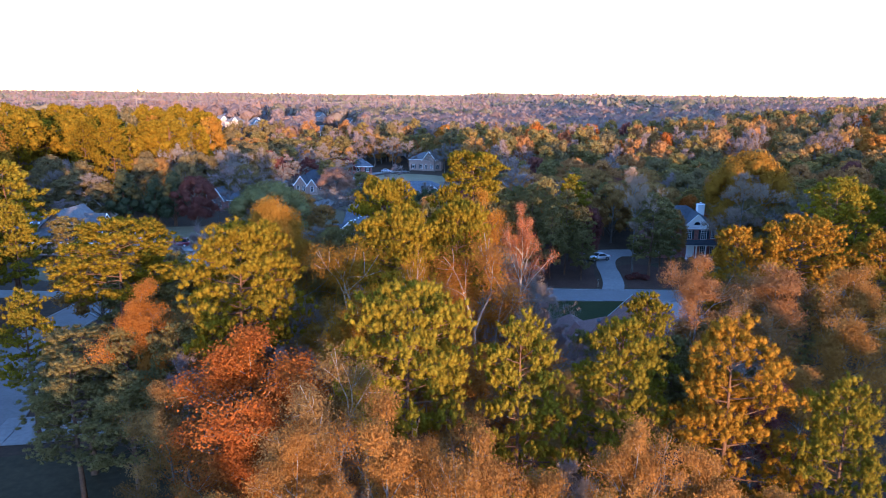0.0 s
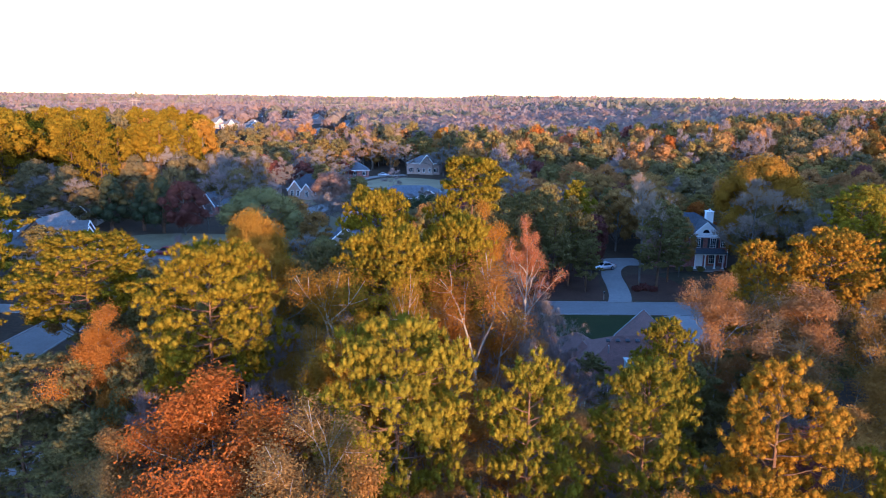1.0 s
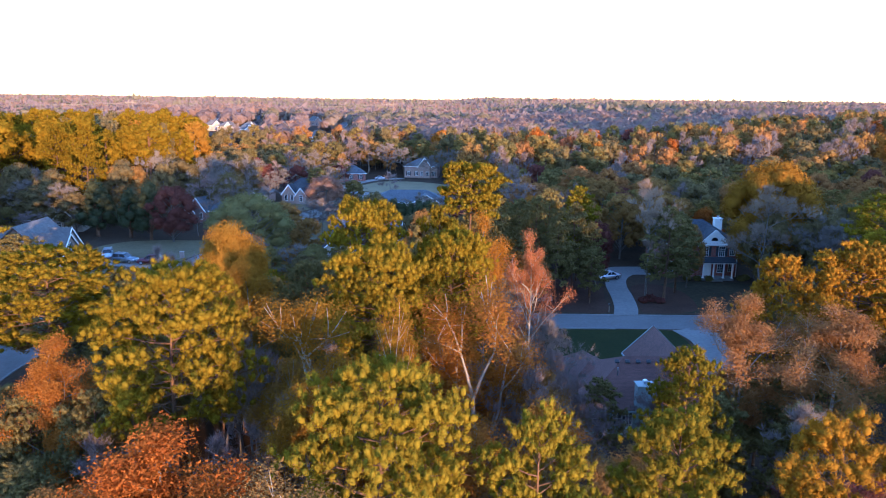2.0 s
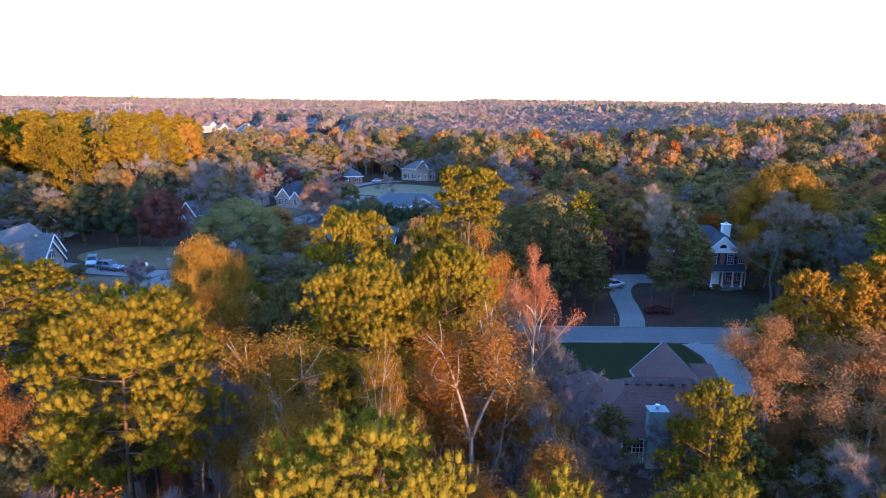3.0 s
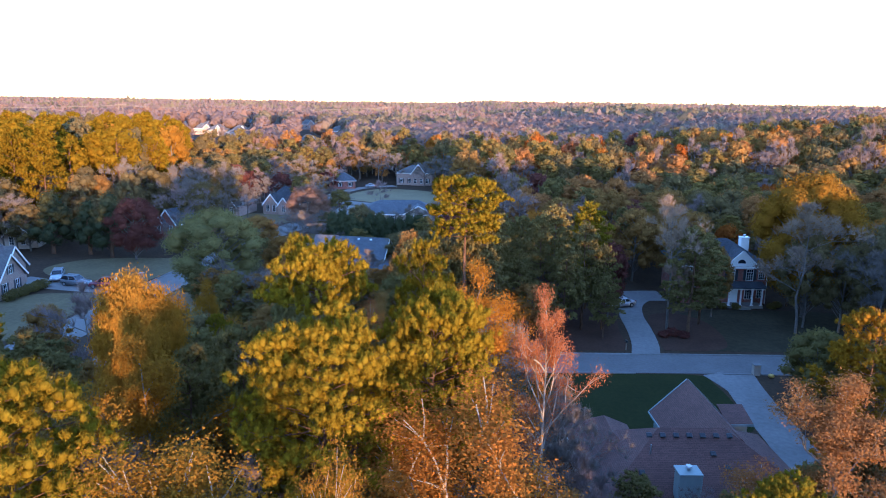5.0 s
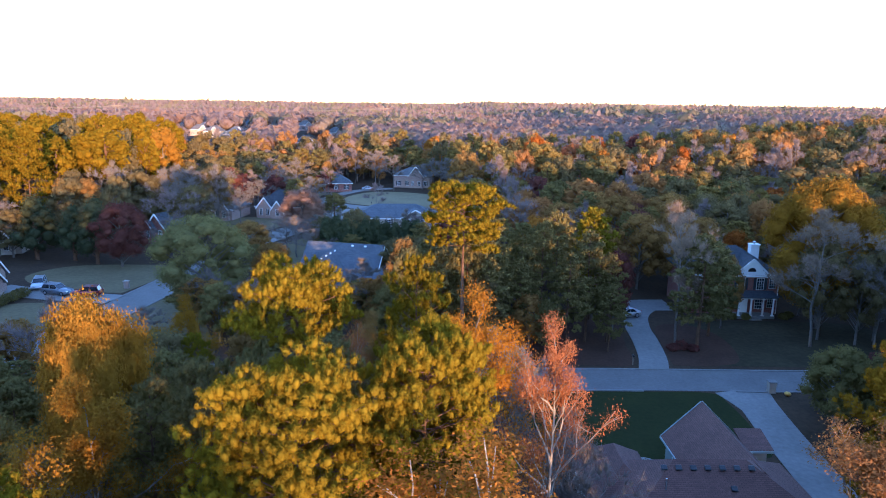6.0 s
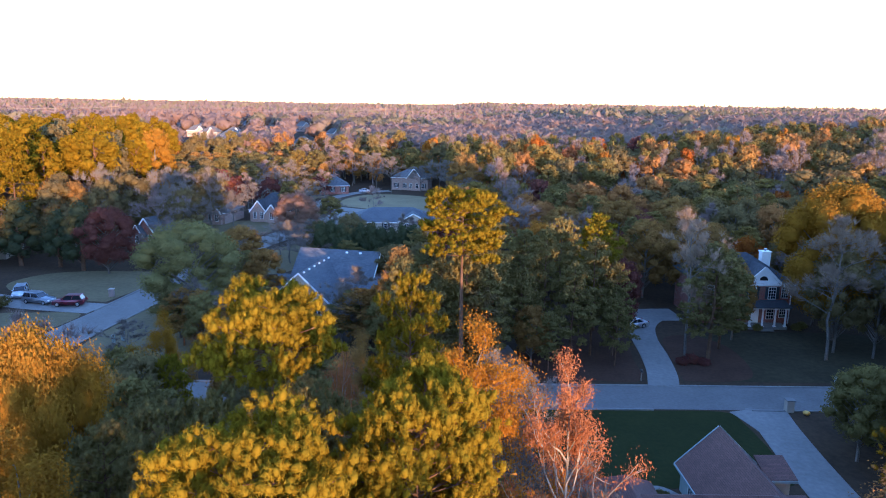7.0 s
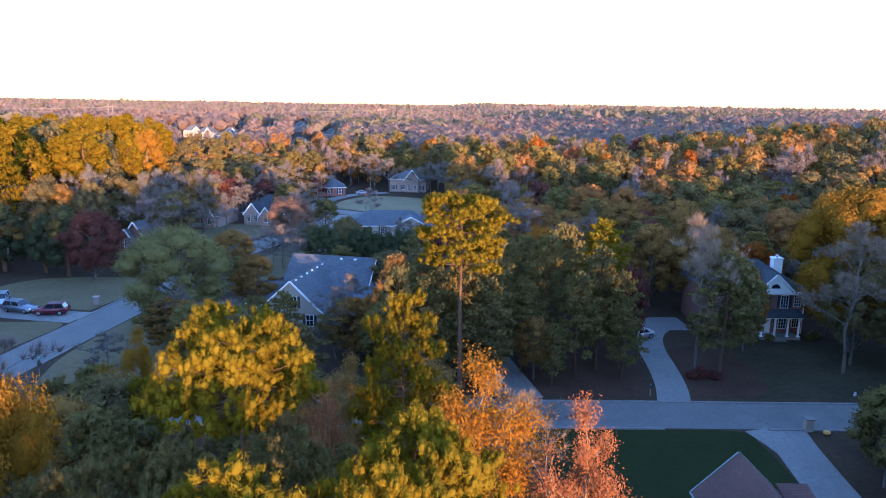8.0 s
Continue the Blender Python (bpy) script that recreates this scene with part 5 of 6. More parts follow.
# ---- houses ----


def chimney(parent, x0, x1, y0, y1, z0, z1, material, label, cap=True):
    ob = uv_metres(part("chimney", boxes((x0, x1, y0, y1, z0, z1)), material, parent, label))
    if cap:
        part("cap", boxes((x0 - 0.1, x1 + 0.1, y0 - 0.1, y1 + 0.1, z1, z1 + 0.12)), material, ob)
        xm, ym = (x0 + x1) / 2, (y0 + y1) / 2
        bm = bmesh.new()
        bmesh.ops.create_cone(bm, cap_ends=True, segments=10, radius1=0.14, radius2=0.14, depth=0.3, matrix=pose(xm, ym, z1 + 0.27))
        bmesh.ops.create_cone(bm, cap_ends=True, segments=10, radius1=0.26, radius2=0.2, depth=0.1, matrix=pose(xm, ym, z1 + 0.45))
        part("flue", bm, M_METAL, ob, "metal flue with a cap")
    return ob


def vent(parent, x, y, z, pitch, material, label):
    """A low box vent lying on a roof slope that falls towards -y."""
    bm = boxes((-0.22, 0.22, -0.2, 0.2, 0.0, 0.16, 0.04))
    ob = part("roof_vent", bm, material, parent, label)
    ob.matrix_basis = pose(x, y, z, pitch)
    return ob


def ribbed(parent, name, x0, x1, y, z0, z1, rows, material, label):
    """Lap siding or door panels: thin proud courses on a wall that looks towards -y."""
    h = (z1 - z0) / rows
    bm = bmesh.new()
    for i in range(rows):
        box(bm, x0, x1, y - 0.025, y + 0.01, z0 + i * h + 0.012, z0 + (i + 1) * h)
    return part(name, bm, material, parent, label)


def mauve_house():
    h = thing("house", pose(0, 0, 0), "single-storey grey-green sided house with mauve-brown shingle roof", "house")
    ze, zr = 2.75, 6.0
    walls(h, 14.1, 29.4, 72.0, 82.0, -0.6, ze, M_SIDING, label="grey-green lap siding")
    walls(h, 13.5, 18.4, 79.0, 84.0, -0.3, 2.6, M_SIDING)
    walls(h, 22.4, 28.4, 80.0, 87.7, -0.3, 2.6, M_SIDING, ("y", 5.35))
    walls(h, 28.3, 30.3, 85.4, 87.3, -0.3, 2.45, M_TANWALL, label="tan brick garage wall")
    hip_roof(h, 14.1, 29.4, 72.0, 82.0, ze, zr, M_ROOF_MAUVE, 0.45, "mauve-brown shingle hip roof")
    hip_roof(h, 13.5, 18.4, 76.0, 84.0, 2.6, 4.85, M_ROOF_MAUVE, 0.45)
    gable_roof(h, 22.4, 28.4, 76.5, 87.7, 2.6, 5.55, "y", M_ROOF_MAUVE, 0.4, "mauve-brown shingle gable over the front wing")
    slab("roof", [[(28.2, 84.9, 2.55), (30.6, 84.9, 2.55), (30.6, 87.6, 3.25), (28.2, 87.6, 3.25)]], 0.14, M_ROOF_MAUVE, h, "low shingle roof of the garage bay")
    rake_trim(h, [(22.0, 88.12, 2.12), (25.4, 88.12, 5.47), (28.8, 88.12, 2.12)], material=M_SIDING)
    rake_trim(h, [(21.95, 88.1, 2.1), (21.95, 82.5, 2.1)], 0.16, material=M_SIDING)
    rake_trim(h, [(13.6, 71.5, 2.58), (29.9, 71.5, 2.58)], 0.18, material=M_SIDING)
    rake_trim(h, [(13.58, 71.5, 2.58), (13.58, 76.0, 2.58)], 0.18, material=M_SIDING)
    rake_trim(h, [(13.0, 75.6, 2.42), (13.0, 84.4, 2.42)], 0.18, material=M_SIDING)
    rake_trim(h, [(28.5, 84.88, 2.4), (30.6, 84.88, 2.4)], 0.2, material=M_SIDING)
    chimney(h, 18.95, 20.45, 71.1, 72.3, -0.6, 5.2, M_SIDING, "grey-green sided chimney")
    rake_trim(h, [(18.92, 71.08, -0.5), (18.92, 71.08, 5.2)], 0.1, 0.1, material=M_SIDING)
    rake_trim(h, [(20.48, 71.08, -0.5), (20.48, 71.08, 5.2)], 0.1, 0.1, material=M_SIDING)
    for i in range(7):
        vent(h, 18.2 + i * 1.05, 76.3, 5.66, 32, M_DARKMETAL, "small dark roof vent")
    for x, y in ((17.0, 73.6), (23.6, 74.0), (22.8, 75.0)):
        vent(h, x, y, ze + (y - 71.55) * 0.597, 32, M_DARKMETAL, "small dark roof vent")
    bm = bmesh.new()
    bmesh.ops.create_cone(bm, cap_ends=True, segments=8, radius1=0.07, radius2=0.06, depth=1.0, matrix=pose(18.0, 75.0, 5.1))
    part("vent_pipe", bm, M_METAL, h, "pale metal vent pipe")
    for x in (15.6, 17.4):
        window(h, x, 72.0, 1.0, 0.8, 1.3)
    for x in (18.35, 21.1):
        window(h, x, 72.0, 0.2, 0.9, 2.2, 0, False, (3, 5))
    window(h, 24.2, 72.0, 1.0, 1.0, 1.3)
    window(h, 22.4, 85.4, 0.8, 0.8, 1.4, -90)
    ribbed(h, "siding", 14.1, 18.9, 71.985, -0.5, 0.95, 9, M_SIDING, "lap siding courses")
    ribbed(h, "siding", 20.5, 29.4, 71.985, -0.5, 0.95, 9, M_SIDING, "lap siding courses")
    return h


def brick_house():
    h = thing("house", pose(1.0, 2.3, 0.1), "two-storey red brick house with white pediment and dark roof", "house")
    walls(h, 39.5, 53.0, 130.7, 140.5, -0.8, 6.15, M_BRICK, label="red brick wall")
    walls(h, 45.9, 51.0, 130.0, 131.5, -0.8, 6.1, M_BRICK, ("y", 8.45))
    hip_roof(h, 39.5, 53.0, 130.7, 140.5, 6.15, 9.6, M_ROOF_DARK, 0.5, "charcoal shingle hip roof")
    gable_roof(h, 45.9, 51.0, 130.0, 136.0, 6.15, 8.75, "y", M_ROOF_DARK, 0.4, "charcoal shingle gable roof")
    bm = bmesh.new()
    f = face_up(bm, [(45.75, 129.93, 6.15), (51.15, 129.93, 6.15), (48.45, 129.93, 8.5)])
    r = bmesh.ops.extrude_face_region(bm, geom=[f])
    bmesh.ops.translate(bm, verts=[v for v in r["geom"] if isinstance(v, bmesh.types.BMVert)], vec=(0, 0.12, 0))
    bmesh.ops.recalc_face_normals(bm, faces=bm.faces)
    part("pediment", bm, M_WHITE, h, "white painted triangular pediment")
    rake_trim(h, [(45.4, 129.62, 5.75), (48.45, 129.62, 8.62), (51.5, 129.62, 5.75)], 0.28, 0.14)
    rake_trim(h, [(45.5, 129.75, 6.0), (51.4, 129.75, 6.0)], 0.26, 0.3)
    rake_trim(h, [(51.5, 130.15, 6.02), (53.55, 130.15, 6.02)], 0.22, 0.14)
    rake_trim(h, [(39.0, 130.15, 6.02), (45.4, 130.15, 6.02)], 0.22, 0.14)
    bm = bmesh.new()
    vs = [bm.verts.new((48.45 + 0.62 * math.cos(a), 129.9, 6.65 + 0.62 * math.sin(a))) for a in [math.pi * k / 10 for k in range(11)]]
    f = bm.faces.new(vs)
    r = bmesh.ops.extrude_face_region(bm, geom=[f])
    bmesh.ops.translate(bm, verts=[v for v in r["geom"] if isinstance(v, bmesh.types.BMVert)], vec=(0, 0.05, 0))
    bmesh.ops.recalc_face_normals(bm, faces=bm.faces)
    part("fan_window", bm, M_GLASS, h, "half-round dark attic window")
    for x in (47.0, 49.9):
        window(h, x, 130.0, 3.9, 1.0, 1.7, 0, True, (3, 4))
    for x in (52.1, 43.5, 41.2):
        window(h, x, 130.7, 3.9, 0.9, 1.7, 0, False, (3, 4))
    for x in (52.1, 43.5, 41.2):
        window(h, x, 130.7, 0.9, 0.9, 1.8, 0, False, (3, 4))
    window(h, 49.9, 130.0, 0.9, 1.0, 1.9, 0, False, (3, 4))
    part("front_door", boxes((47.0, 48.1, 129.95, 130.02, 0.3, 2.5), (46.85, 47.0, 129.93, 130.03, 0.3, 2.65), (48.1, 48.25, 129.93, 130.03, 0.3, 2.65)), M_WHITE, h, "white front door")
    porch = part("porch", boxes((45.9, 51.6, 127.9, 130.0, -0.7, 0.3), (47.2, 49.4, 127.1, 127.9, -0.7, 0.0)), M_CONCRETE, h, "concrete porch floor and steps")
    for x in (46.2, 48.0, 49.8, 51.3):
        bm = bmesh.new()
        bmesh.ops.create_cone(bm, cap_ends=True, segments=12, radius1=0.15, radius2=0.12, depth=2.6, matrix=pose(x, 128.15, 1.6))
        box(bm, x - 0.2, x + 0.2, 127.95, 128.35, 0.3, 0.42)
        box(bm, x - 0.2, x + 0.2, 127.95, 128.35, 2.82, 2.95)
        part("column", bm, M_WHITE, porch, "white porch column")
    part("beam", boxes((45.8, 51.7, 127.9, 128.4, 2.95, 3.25)), M_WHITE, porch)
    slab("porch_roof", [[(45.6, 127.6, 3.25), (51.9, 127.6, 3.25), (51.9, 130.0, 3.75), (45.6, 130.0, 3.75)]], 0.1, M_ROOF_DARK, porch, "charcoal porch roof")
    chimney(h, 49.9, 51.2, 134.2, 135.3, 6.0, 9.9, M_WHITE, "white chimney stack")
    bm = boxes((52.98, 53.08, 130.6, 130.7, -0.4, 6.0))
    part("downpipe", bm, M_WHITE, h, "white downpipe")
    return h


def grey_roof_house():
    h = thing("house", pose(0, 0, 0), "pinkish brick house with weathered grey shingle roof", "house")
    walls(h, -86, -65.3, 129.2, 136.2, -0.2, 3.0, M_BRICK_TAN, ("x", 6.5), "pinkish brick gable wall")
    gable_roof(h, -86, -65.3, 129.2, 136.2, 3.05, 6.7, "x", M_ROOF_GREY, 0.4, "weathered grey shingle roof")
    walls(h, -84, -67.8, 135.0, 141.0, -0.2, 3.2, M_BRICK_TAN, ("x", 6.5))
    gable_roof(h, -84, -67.8, 135.0, 141.0, 3.25, 6.8, "x", M_ROOF_GREY, 0.4)
    walls(h, -77, -70, 131, 140, 0, 5.0, M_BRICK_TAN, ("y", 8.0))
    gable_roof(h, -77, -70, 130.4, 141, 5.0, 8.2, "y", M_ROOF_GREY, 0.3)
    rake_trim(h, [(-64.85, 128.75, 2.6), (-64.85, 132.7, 6.6), (-64.85, 136.65, 2.6)])
    rake_trim(h, [(-67.35, 134.6, 2.85), (-67.35, 138.0, 6.7), (-67.35, 141.4, 2.85)])
    rake_trim(h, [(-86.4, 128.75, 2.55), (-64.9, 128.75, 2.55)], 0.18)
    for y in (130.9, 134.2):
        window(h, -65.3, y, 0.8, 0.85, 1.5, 90, True)
    window(h, -65.3, 132.7, 3.6, 0.85, 1.3, 90, True)
    for i in range(4):
        vent(h, -79 + i * 1.5, 131.8, 5.75, 46, M_WHITE, "small white roof vent")
    return h


def slate_house():
    h = thing("house", pose(-17.3, 132.2, 0, 0, 0, -12), "tan house with slate-blue shingle roof and long front gable", "house")
    walls(h, -4.4, 4.4, 0, 15, -0.1, 3.0, M_TANWALL, ("y", 6.9), "tan stucco gable wall")
    gable_roof(h, -4.4, 4.4, 0, 15, 3.1, 7.1, "y", M_ROOF_SLATE, 0.45, "slate-blue shingle roof")
    walls(h, -4.6, 8.0, 8.0, 17.0, -0.1, 4.2, M_TANWALL, ("x", 7.7))
    gable_roof(h, -4.6, 8.0, 8.0, 17.0, 4.2, 8.0, "x", M_ROOF_SLATE, 0.4)
    walls(h, 4.0, 9.5, 4.0, 12.0, -0.1, 2.7, M_TANWALL)
    slab("roof", [[(3.6, 3.5, 2.6), (10.0, 3.5, 2.6), (10.0, 9.0, 4.9), (3.6, 9.0, 4.9)]], 0.15, M_ROOF_SLATE, h)
    walls(h, -7.8, -4.4, 3.0, 10.0, -0.1, 2.7, M_TANWALL)
    slab("roof", [[(-8.2, 2.6, 2.6), (-4.2, 2.6, 2.6), (-4.2, 10.4, 4.0), (-8.2, 10.4, 4.0)]], 0.15, M_ROOF_SLATE, h)
    rake_trim(h, [(-4.85, -0.5, 2.6), (0, -0.5, 7.02), (4.85, -0.5, 2.6)])
    rake_trim(h, [(-8.2, 2.5, 2.5), (-4.6, 2.5, 2.5)], 0.16)
    rake_trim(h, [(4.2, 3.4, 2.5), (10.0, 3.4, 2.5)], 0.16)
    rake_trim(h, [(8.45, 7.6, 3.85), (8.45, 12.5, 7.95), (8.45, 17.4, 3.85)], 0.18)
    window(h, 0.3, 0, 3.2, 0.9, 1.6, 0, True)
    window(h, -2.6, 0, 0.8, 1.0, 1.5, 0, True)
    window(h, 2.6, 0, 0.8, 1.0, 1.5, 0, True)
    window(h, 8.0, 12.5, 4.6, 0.7, 1.2, 90)
    for i in range(6):
        bm = boxes((-0.12, 0.12, -0.25, 0.25, 0, 0.14, 0.03))
        ob = part("ridge_vent", bm, M_WHITE, h, "small bright white ridge vent")
        ob.matrix_basis = pose(0.28, 0.9 + i * 2.0, 6.85, 0, 42, 0)
    for x in (3.0, 5.2):
        bm = boxes((-0.2, 0.2, -0.14, 0.14, 0, 0.14, 0.03))
        ob = part("ridge_vent", bm, M_WHITE, h, "small bright white ridge vent")
        ob.matrix_basis = pose(x, 12.0, 7.62, 40, 0, 0)
    return h


def village_house(x, y, rz, w, d, ze, zr, wall, roof, label, gables=(), hip=True, win=True):
    """A house with a main roof and front gables given as (x, half width, reach, eave, ridge)."""
    h = thing("house", pose(x, y, terrain(x, y), 0, 0, rz), label, "house")
    walls(h, -w / 2, w / 2, 0, d, -2.0 if y > 400 else -0.3, ze, wall, None if hip else ("x", zr - 0.2))
    (hip_roof(h, -w / 2, w / 2, 0, d, ze, zr, roof) if hip else gable_roof(h, -w / 2, w / 2, 0, d, ze, zr, "x", roof))
    for gx, hw, reach, e, r in gables:
        walls(h, gx - hw, gx + hw, -reach, 2.0, -0.3, e, wall, ("y", r - 0.15))
        gable_roof(h, gx - hw, gx + hw, -reach, d / 2, e, r, "y", roof, 0.35)
        k = (r - e) / hw * 0.35
        rake_trim(h, [(gx - hw - 0.35, -reach - 0.4, e - k - 0.05), (gx, -reach - 0.4, r - 0.05), (gx + hw + 0.35, -reach - 0.4, e - k - 0.05)], 0.26)
        if win:
            for s in ((-0.5, 0.5) if hw > 1.8 else (0,)):
                window(h, gx + s * hw * 0.9, -reach, 0.9, 0.8, 1.6, 0, False, (2, 3))
    if win:
        k = int(w / 3.2)
        for i in range(k):
            u = -w / 2 + w * (i + 0.5) / k
            if not any(abs(u - g[0]) < g[1] + 0.5 for g in gables):
                window(h, u, 0, 0.9, 0.9, 1.5, 0, True, (2, 3))
    rake_trim(h, [(-w / 2 - 0.42, -0.43, ze - 0.12), (w / 2 + 0.42, -0.43, ze - 0.12)], 0.18)
    return h


mauve_house()
brick_house()
grey_roof_house()
slate_house()
village_house(-41.0, 216.0, -8, 11, 9, 3.0, 7.0, M_BRICK_TAN, M_ROOF_DARK, "pinkish brick house with two white-trimmed gables", ((-2.6, 2.0, 1.6, 3.0, 5.6), (1.2, 1.5, 2.2, 2.8, 4.8)))
village_house(-57.5, 182.5, -18, 9, 9, 3.0, 6.6, M_BRICK, M_ROOF_SLATE, "red brick house with stepped white-trimmed gables", ((-1.8, 2.4, 1.2, 3.2, 6.2), (-3.0, 1.5, 2.4, 2.8, 4.8)))
village_house(-61.0, 212.0, -10, 20, 11, 3.0, 6.6, M_BRICK_TAN, M_ROOF_GREY, "long brick house with weathered grey hip roof", ((7.4, 2.0, 1.0, 3.2, 5.8),))
village_house(-8.0, 201.0, 4, 21, 11, 2.8, 5.6, M_TANWALL, M_ROOF_SLATE, "low house with slate-blue hip roof and white-trimmed dormers", ((4.8, 3.6, 1.0, 3.0, 5.0),))
village_house(-32.8, 271.5, 12, 11, 10, 3.0, 6.4, M_BRICK, M_ROOF_SLATE, "red brick house with blue-grey hip roof", ((-4.2, 1.6, 0.8, 3.0, 5.6),))
village_house(-7.0, 286.0, -6, 13, 10, 4.6, 7.2, M_BRICK_TAN, M_ROOF_GREY, "tan two-storey house with white-trimmed gable", ((1.6, 2.6, 1.0, 4.6, 8.0),))
village_house(-88.0, 167.0, 10, 14, 9, 3.0, 6.4, M_TANWALL, M_ROOF_GREY, "grey-roofed house half hidden by trees", ((3.5, 2.4, 1.0, 3.0, 5.6),))
village_house(126.0, 232.0, 14, 12, 9, 4.5, 8.0, M_TANWALL, M_ROOF_GREY, "pale house glimpsed among hillside trees", ((-2.0, 2.4, 1.0, 4.5, 8.2),))
for i, (x, y) in enumerate(VILLAGE):
    w = 14 + (i * 5) % 5
    village_house(x, y, (i * 37) % 31 - 15, w, 11, 4.6, 8.8, M_BRICK_TAN if i % 3 else M_TANWALL, M_ROOF_GREY, "distant tan suburban house with grey roof", ((w * 0.2, 3.0, 1.2, 4.6, 8.2),))

# ---- cars, mailboxes, street furniture ----


def car(x, y, rz, paint, label, suv=True, length=4.7, z=0.06, roof_rack=False):
    """Seen nose to +x."""
    c = thing("car", pose(x, y, z, 0, 0, rz), label, "car", "parked cars")
    L, W = length / 2, 0.92
    hood, belt, top = (1.02, 1.08, 1.72) if suv else (0.82, 0.92, 1.42)
    prof = [(-L, 0.45), (-L + 0.05, 0.95 if suv else 0.85), (-L + 0.15, belt), (L * 0.38, belt), (L * 0.9, hood - 0.08), (L, 0.72), (L - 0.02, 0.38), (L - 0.3, 0.26), (-L + 0.3, 0.26)]
    bm = bmesh.new()
    left = [bm.verts.new((px, W - (0.06 if pz > 0.9 else 0), pz)) for px, pz in prof]
    right = [bm.verts.new((px, -W + (0.06 if pz > 0.9 else 0), pz)) for px, pz in prof]
    bm.faces.new(left)
    bm.faces.new(right[::-1])
    for i in range(len(prof)):
        j = (i + 1) % len(prof)
        bm.faces.new((left[j], left[i], right[i], right[j]))
    bmesh.ops.recalc_face_normals(bm, faces=bm.faces)
    bmesh.ops.bevel(bm, geom=bm.edges[:], offset=0.05, segments=2, affect="EDGES")
    body = part("body", bm, paint, c, smooth=True)
    x0, x1 = (-L + 0.25, L * 0.40) if suv else (-L * 0.62, L * 0.40)
    t0, t1 = (-L + 0.55, L * 0.10) if suv else (-L * 0.36, L * 0.06)
    low = ((x0, -W + 0.1, belt - 0.02), (x1, -W + 0.1, belt - 0.02), (x1, W - 0.1, belt - 0.02), (x0, W - 0.1, belt - 0.02))
    up = ((t0, -W + 0.24, top - 0.08), (t1, -W + 0.24, top - 0.08), (t1, W - 0.24, top - 0.08), (t0, W - 0.24, top - 0.08))
    mid = Vector(((x0 + x1) / 2, 0, belt))
    for i, nm in enumerate(("side_window", "windscreen", "side_window", "rear_window")):
        j = (i + 1) % 4
        bm = bmesh.new()
        outer = [Vector(p) for p in (low[i], low[j], up[j], up[i])]
        f = [bm.verts.new(p) for p in outer]
        g = [bm.verts.new(p + (mid - p).normalized() * 0.03) for p in outer]
        bm.faces.new(f)
        bm.faces.new(g[::-1])
        for q in range(4):
            r = (q + 1) % 4
            bm.faces.new((f[r], f[q], g[q], g[r]))
        part(nm, bm, M_GLASS, c, "dark tinted car glass")
    part("roof", boxes((t0 - 0.08, t1 + 0.08, -W + 0.2, W - 0.2, top - 0.09, top, 0.04)), paint, c)
    for s in (-1, 1):
        for a, b in (((x0, belt), (t0, top - 0.08)), ((x1, belt), (t1, top - 0.08)), (((x0 + x1) / 2, belt), ((t0 + t1) / 2, top - 0.08))):
            p, q = Vector((a[0], s * (W - 0.09), a[1])), Vector((b[0], s * (W - 0.23), b[1]))
            d = q - p
            bm = bmesh.new()
            bmesh.ops.create_cube(bm, size=1, matrix=Matrix.Translation((p + q) / 2) @ d.to_track_quat("X", "Z").to_matrix().to_4x4() @ Matrix.Diagonal((d.length, 0.05, 0.09, 1)))
            part("pillar", bm, paint, c)
        part("headlight", boxes((L - 0.14, L - 0.01, s * 0.68 - 0.17, s * 0.68 + 0.17, 0.66, 0.82, 0.02)), M_WHITE, c, "clear headlight")
        part("tail_light", boxes((-L - 0.01, -L + 0.1, s * 0.76 - 0.1, s * 0.76 + 0.1, 0.7, 0.98, 0.02)), M_TAIL, c, "red tail light")
        part("mirror", boxes((x1 - 0.35, x1 - 0.2, s * W - 0.1, s * W + 0.1, belt, belt + 0.15, 0.03)), paint, c)
        if roof_rack:
            part("roof_rail", boxes((t0, t1, s * 0.62 - 0.02, s * 0.62 + 0.02, top, top + 0.06)), M_METAL, c)
        for wx in (-L * 0.62, L * 0.64):
            bm = bmesh.new()
            bmesh.ops.create_cone(bm, cap_ends=True, segments=16, radius1=0.36, radius2=0.36, depth=0.24, matrix=pose(wx, s * (W - 0.08), 0.36, 90))
            bmesh.ops.bevel(bm, geom=[e for e in bm.edges if len(e.link_faces) == 2 and any(len(f.verts) > 4 for f in e.link_faces)], offset=0.04, segments=1, affect="EDGES")
            w = part("tyre", bm, M_BLACK, c, "black tyre")
            bm = bmesh.new()
            bmesh.ops.create_cone(bm, cap_ends=True, segments=12, radius1=0.23, radius2=0.21, depth=0.26, matrix=pose(wx, s * (W - 0.08), 0.36, 90))
            part("rim", bm, M_METAL, w, "silver wheel rim")
    return c


M_TAIL = car_paint("tail_light_red", (0.35, 0.01, 0.01))
P_GREY = car_paint("grey_blue_car_paint", (0.20, 0.23, 0.27))
P_SILVER = car_paint("silver_car_paint", (0.42, 0.45, 0.48))
P_RED = car_paint("dark_red_car_paint", (0.16, 0.012, 0.025))
P_WHITE = car_paint("white_car_paint", (0.72, 0.73, 0.74))
car(-58.6, 139.0, -14, P_GREY, "grey-blue sport utility car parked on the driveway", True, 4.9, roof_rack=True)
car(-53.4, 138.0, 186, P_RED, "dark red sport utility car parked on the driveway", True, 4.6)
car(-63.5, 142.6, -70, P_SILVER, "silver sport utility car parked by the house", True, 4.7, roof_rack=True)
car(30.3, 130.4, 200, P_WHITE, "white car parked at the top of the driveway", False, 4.5)
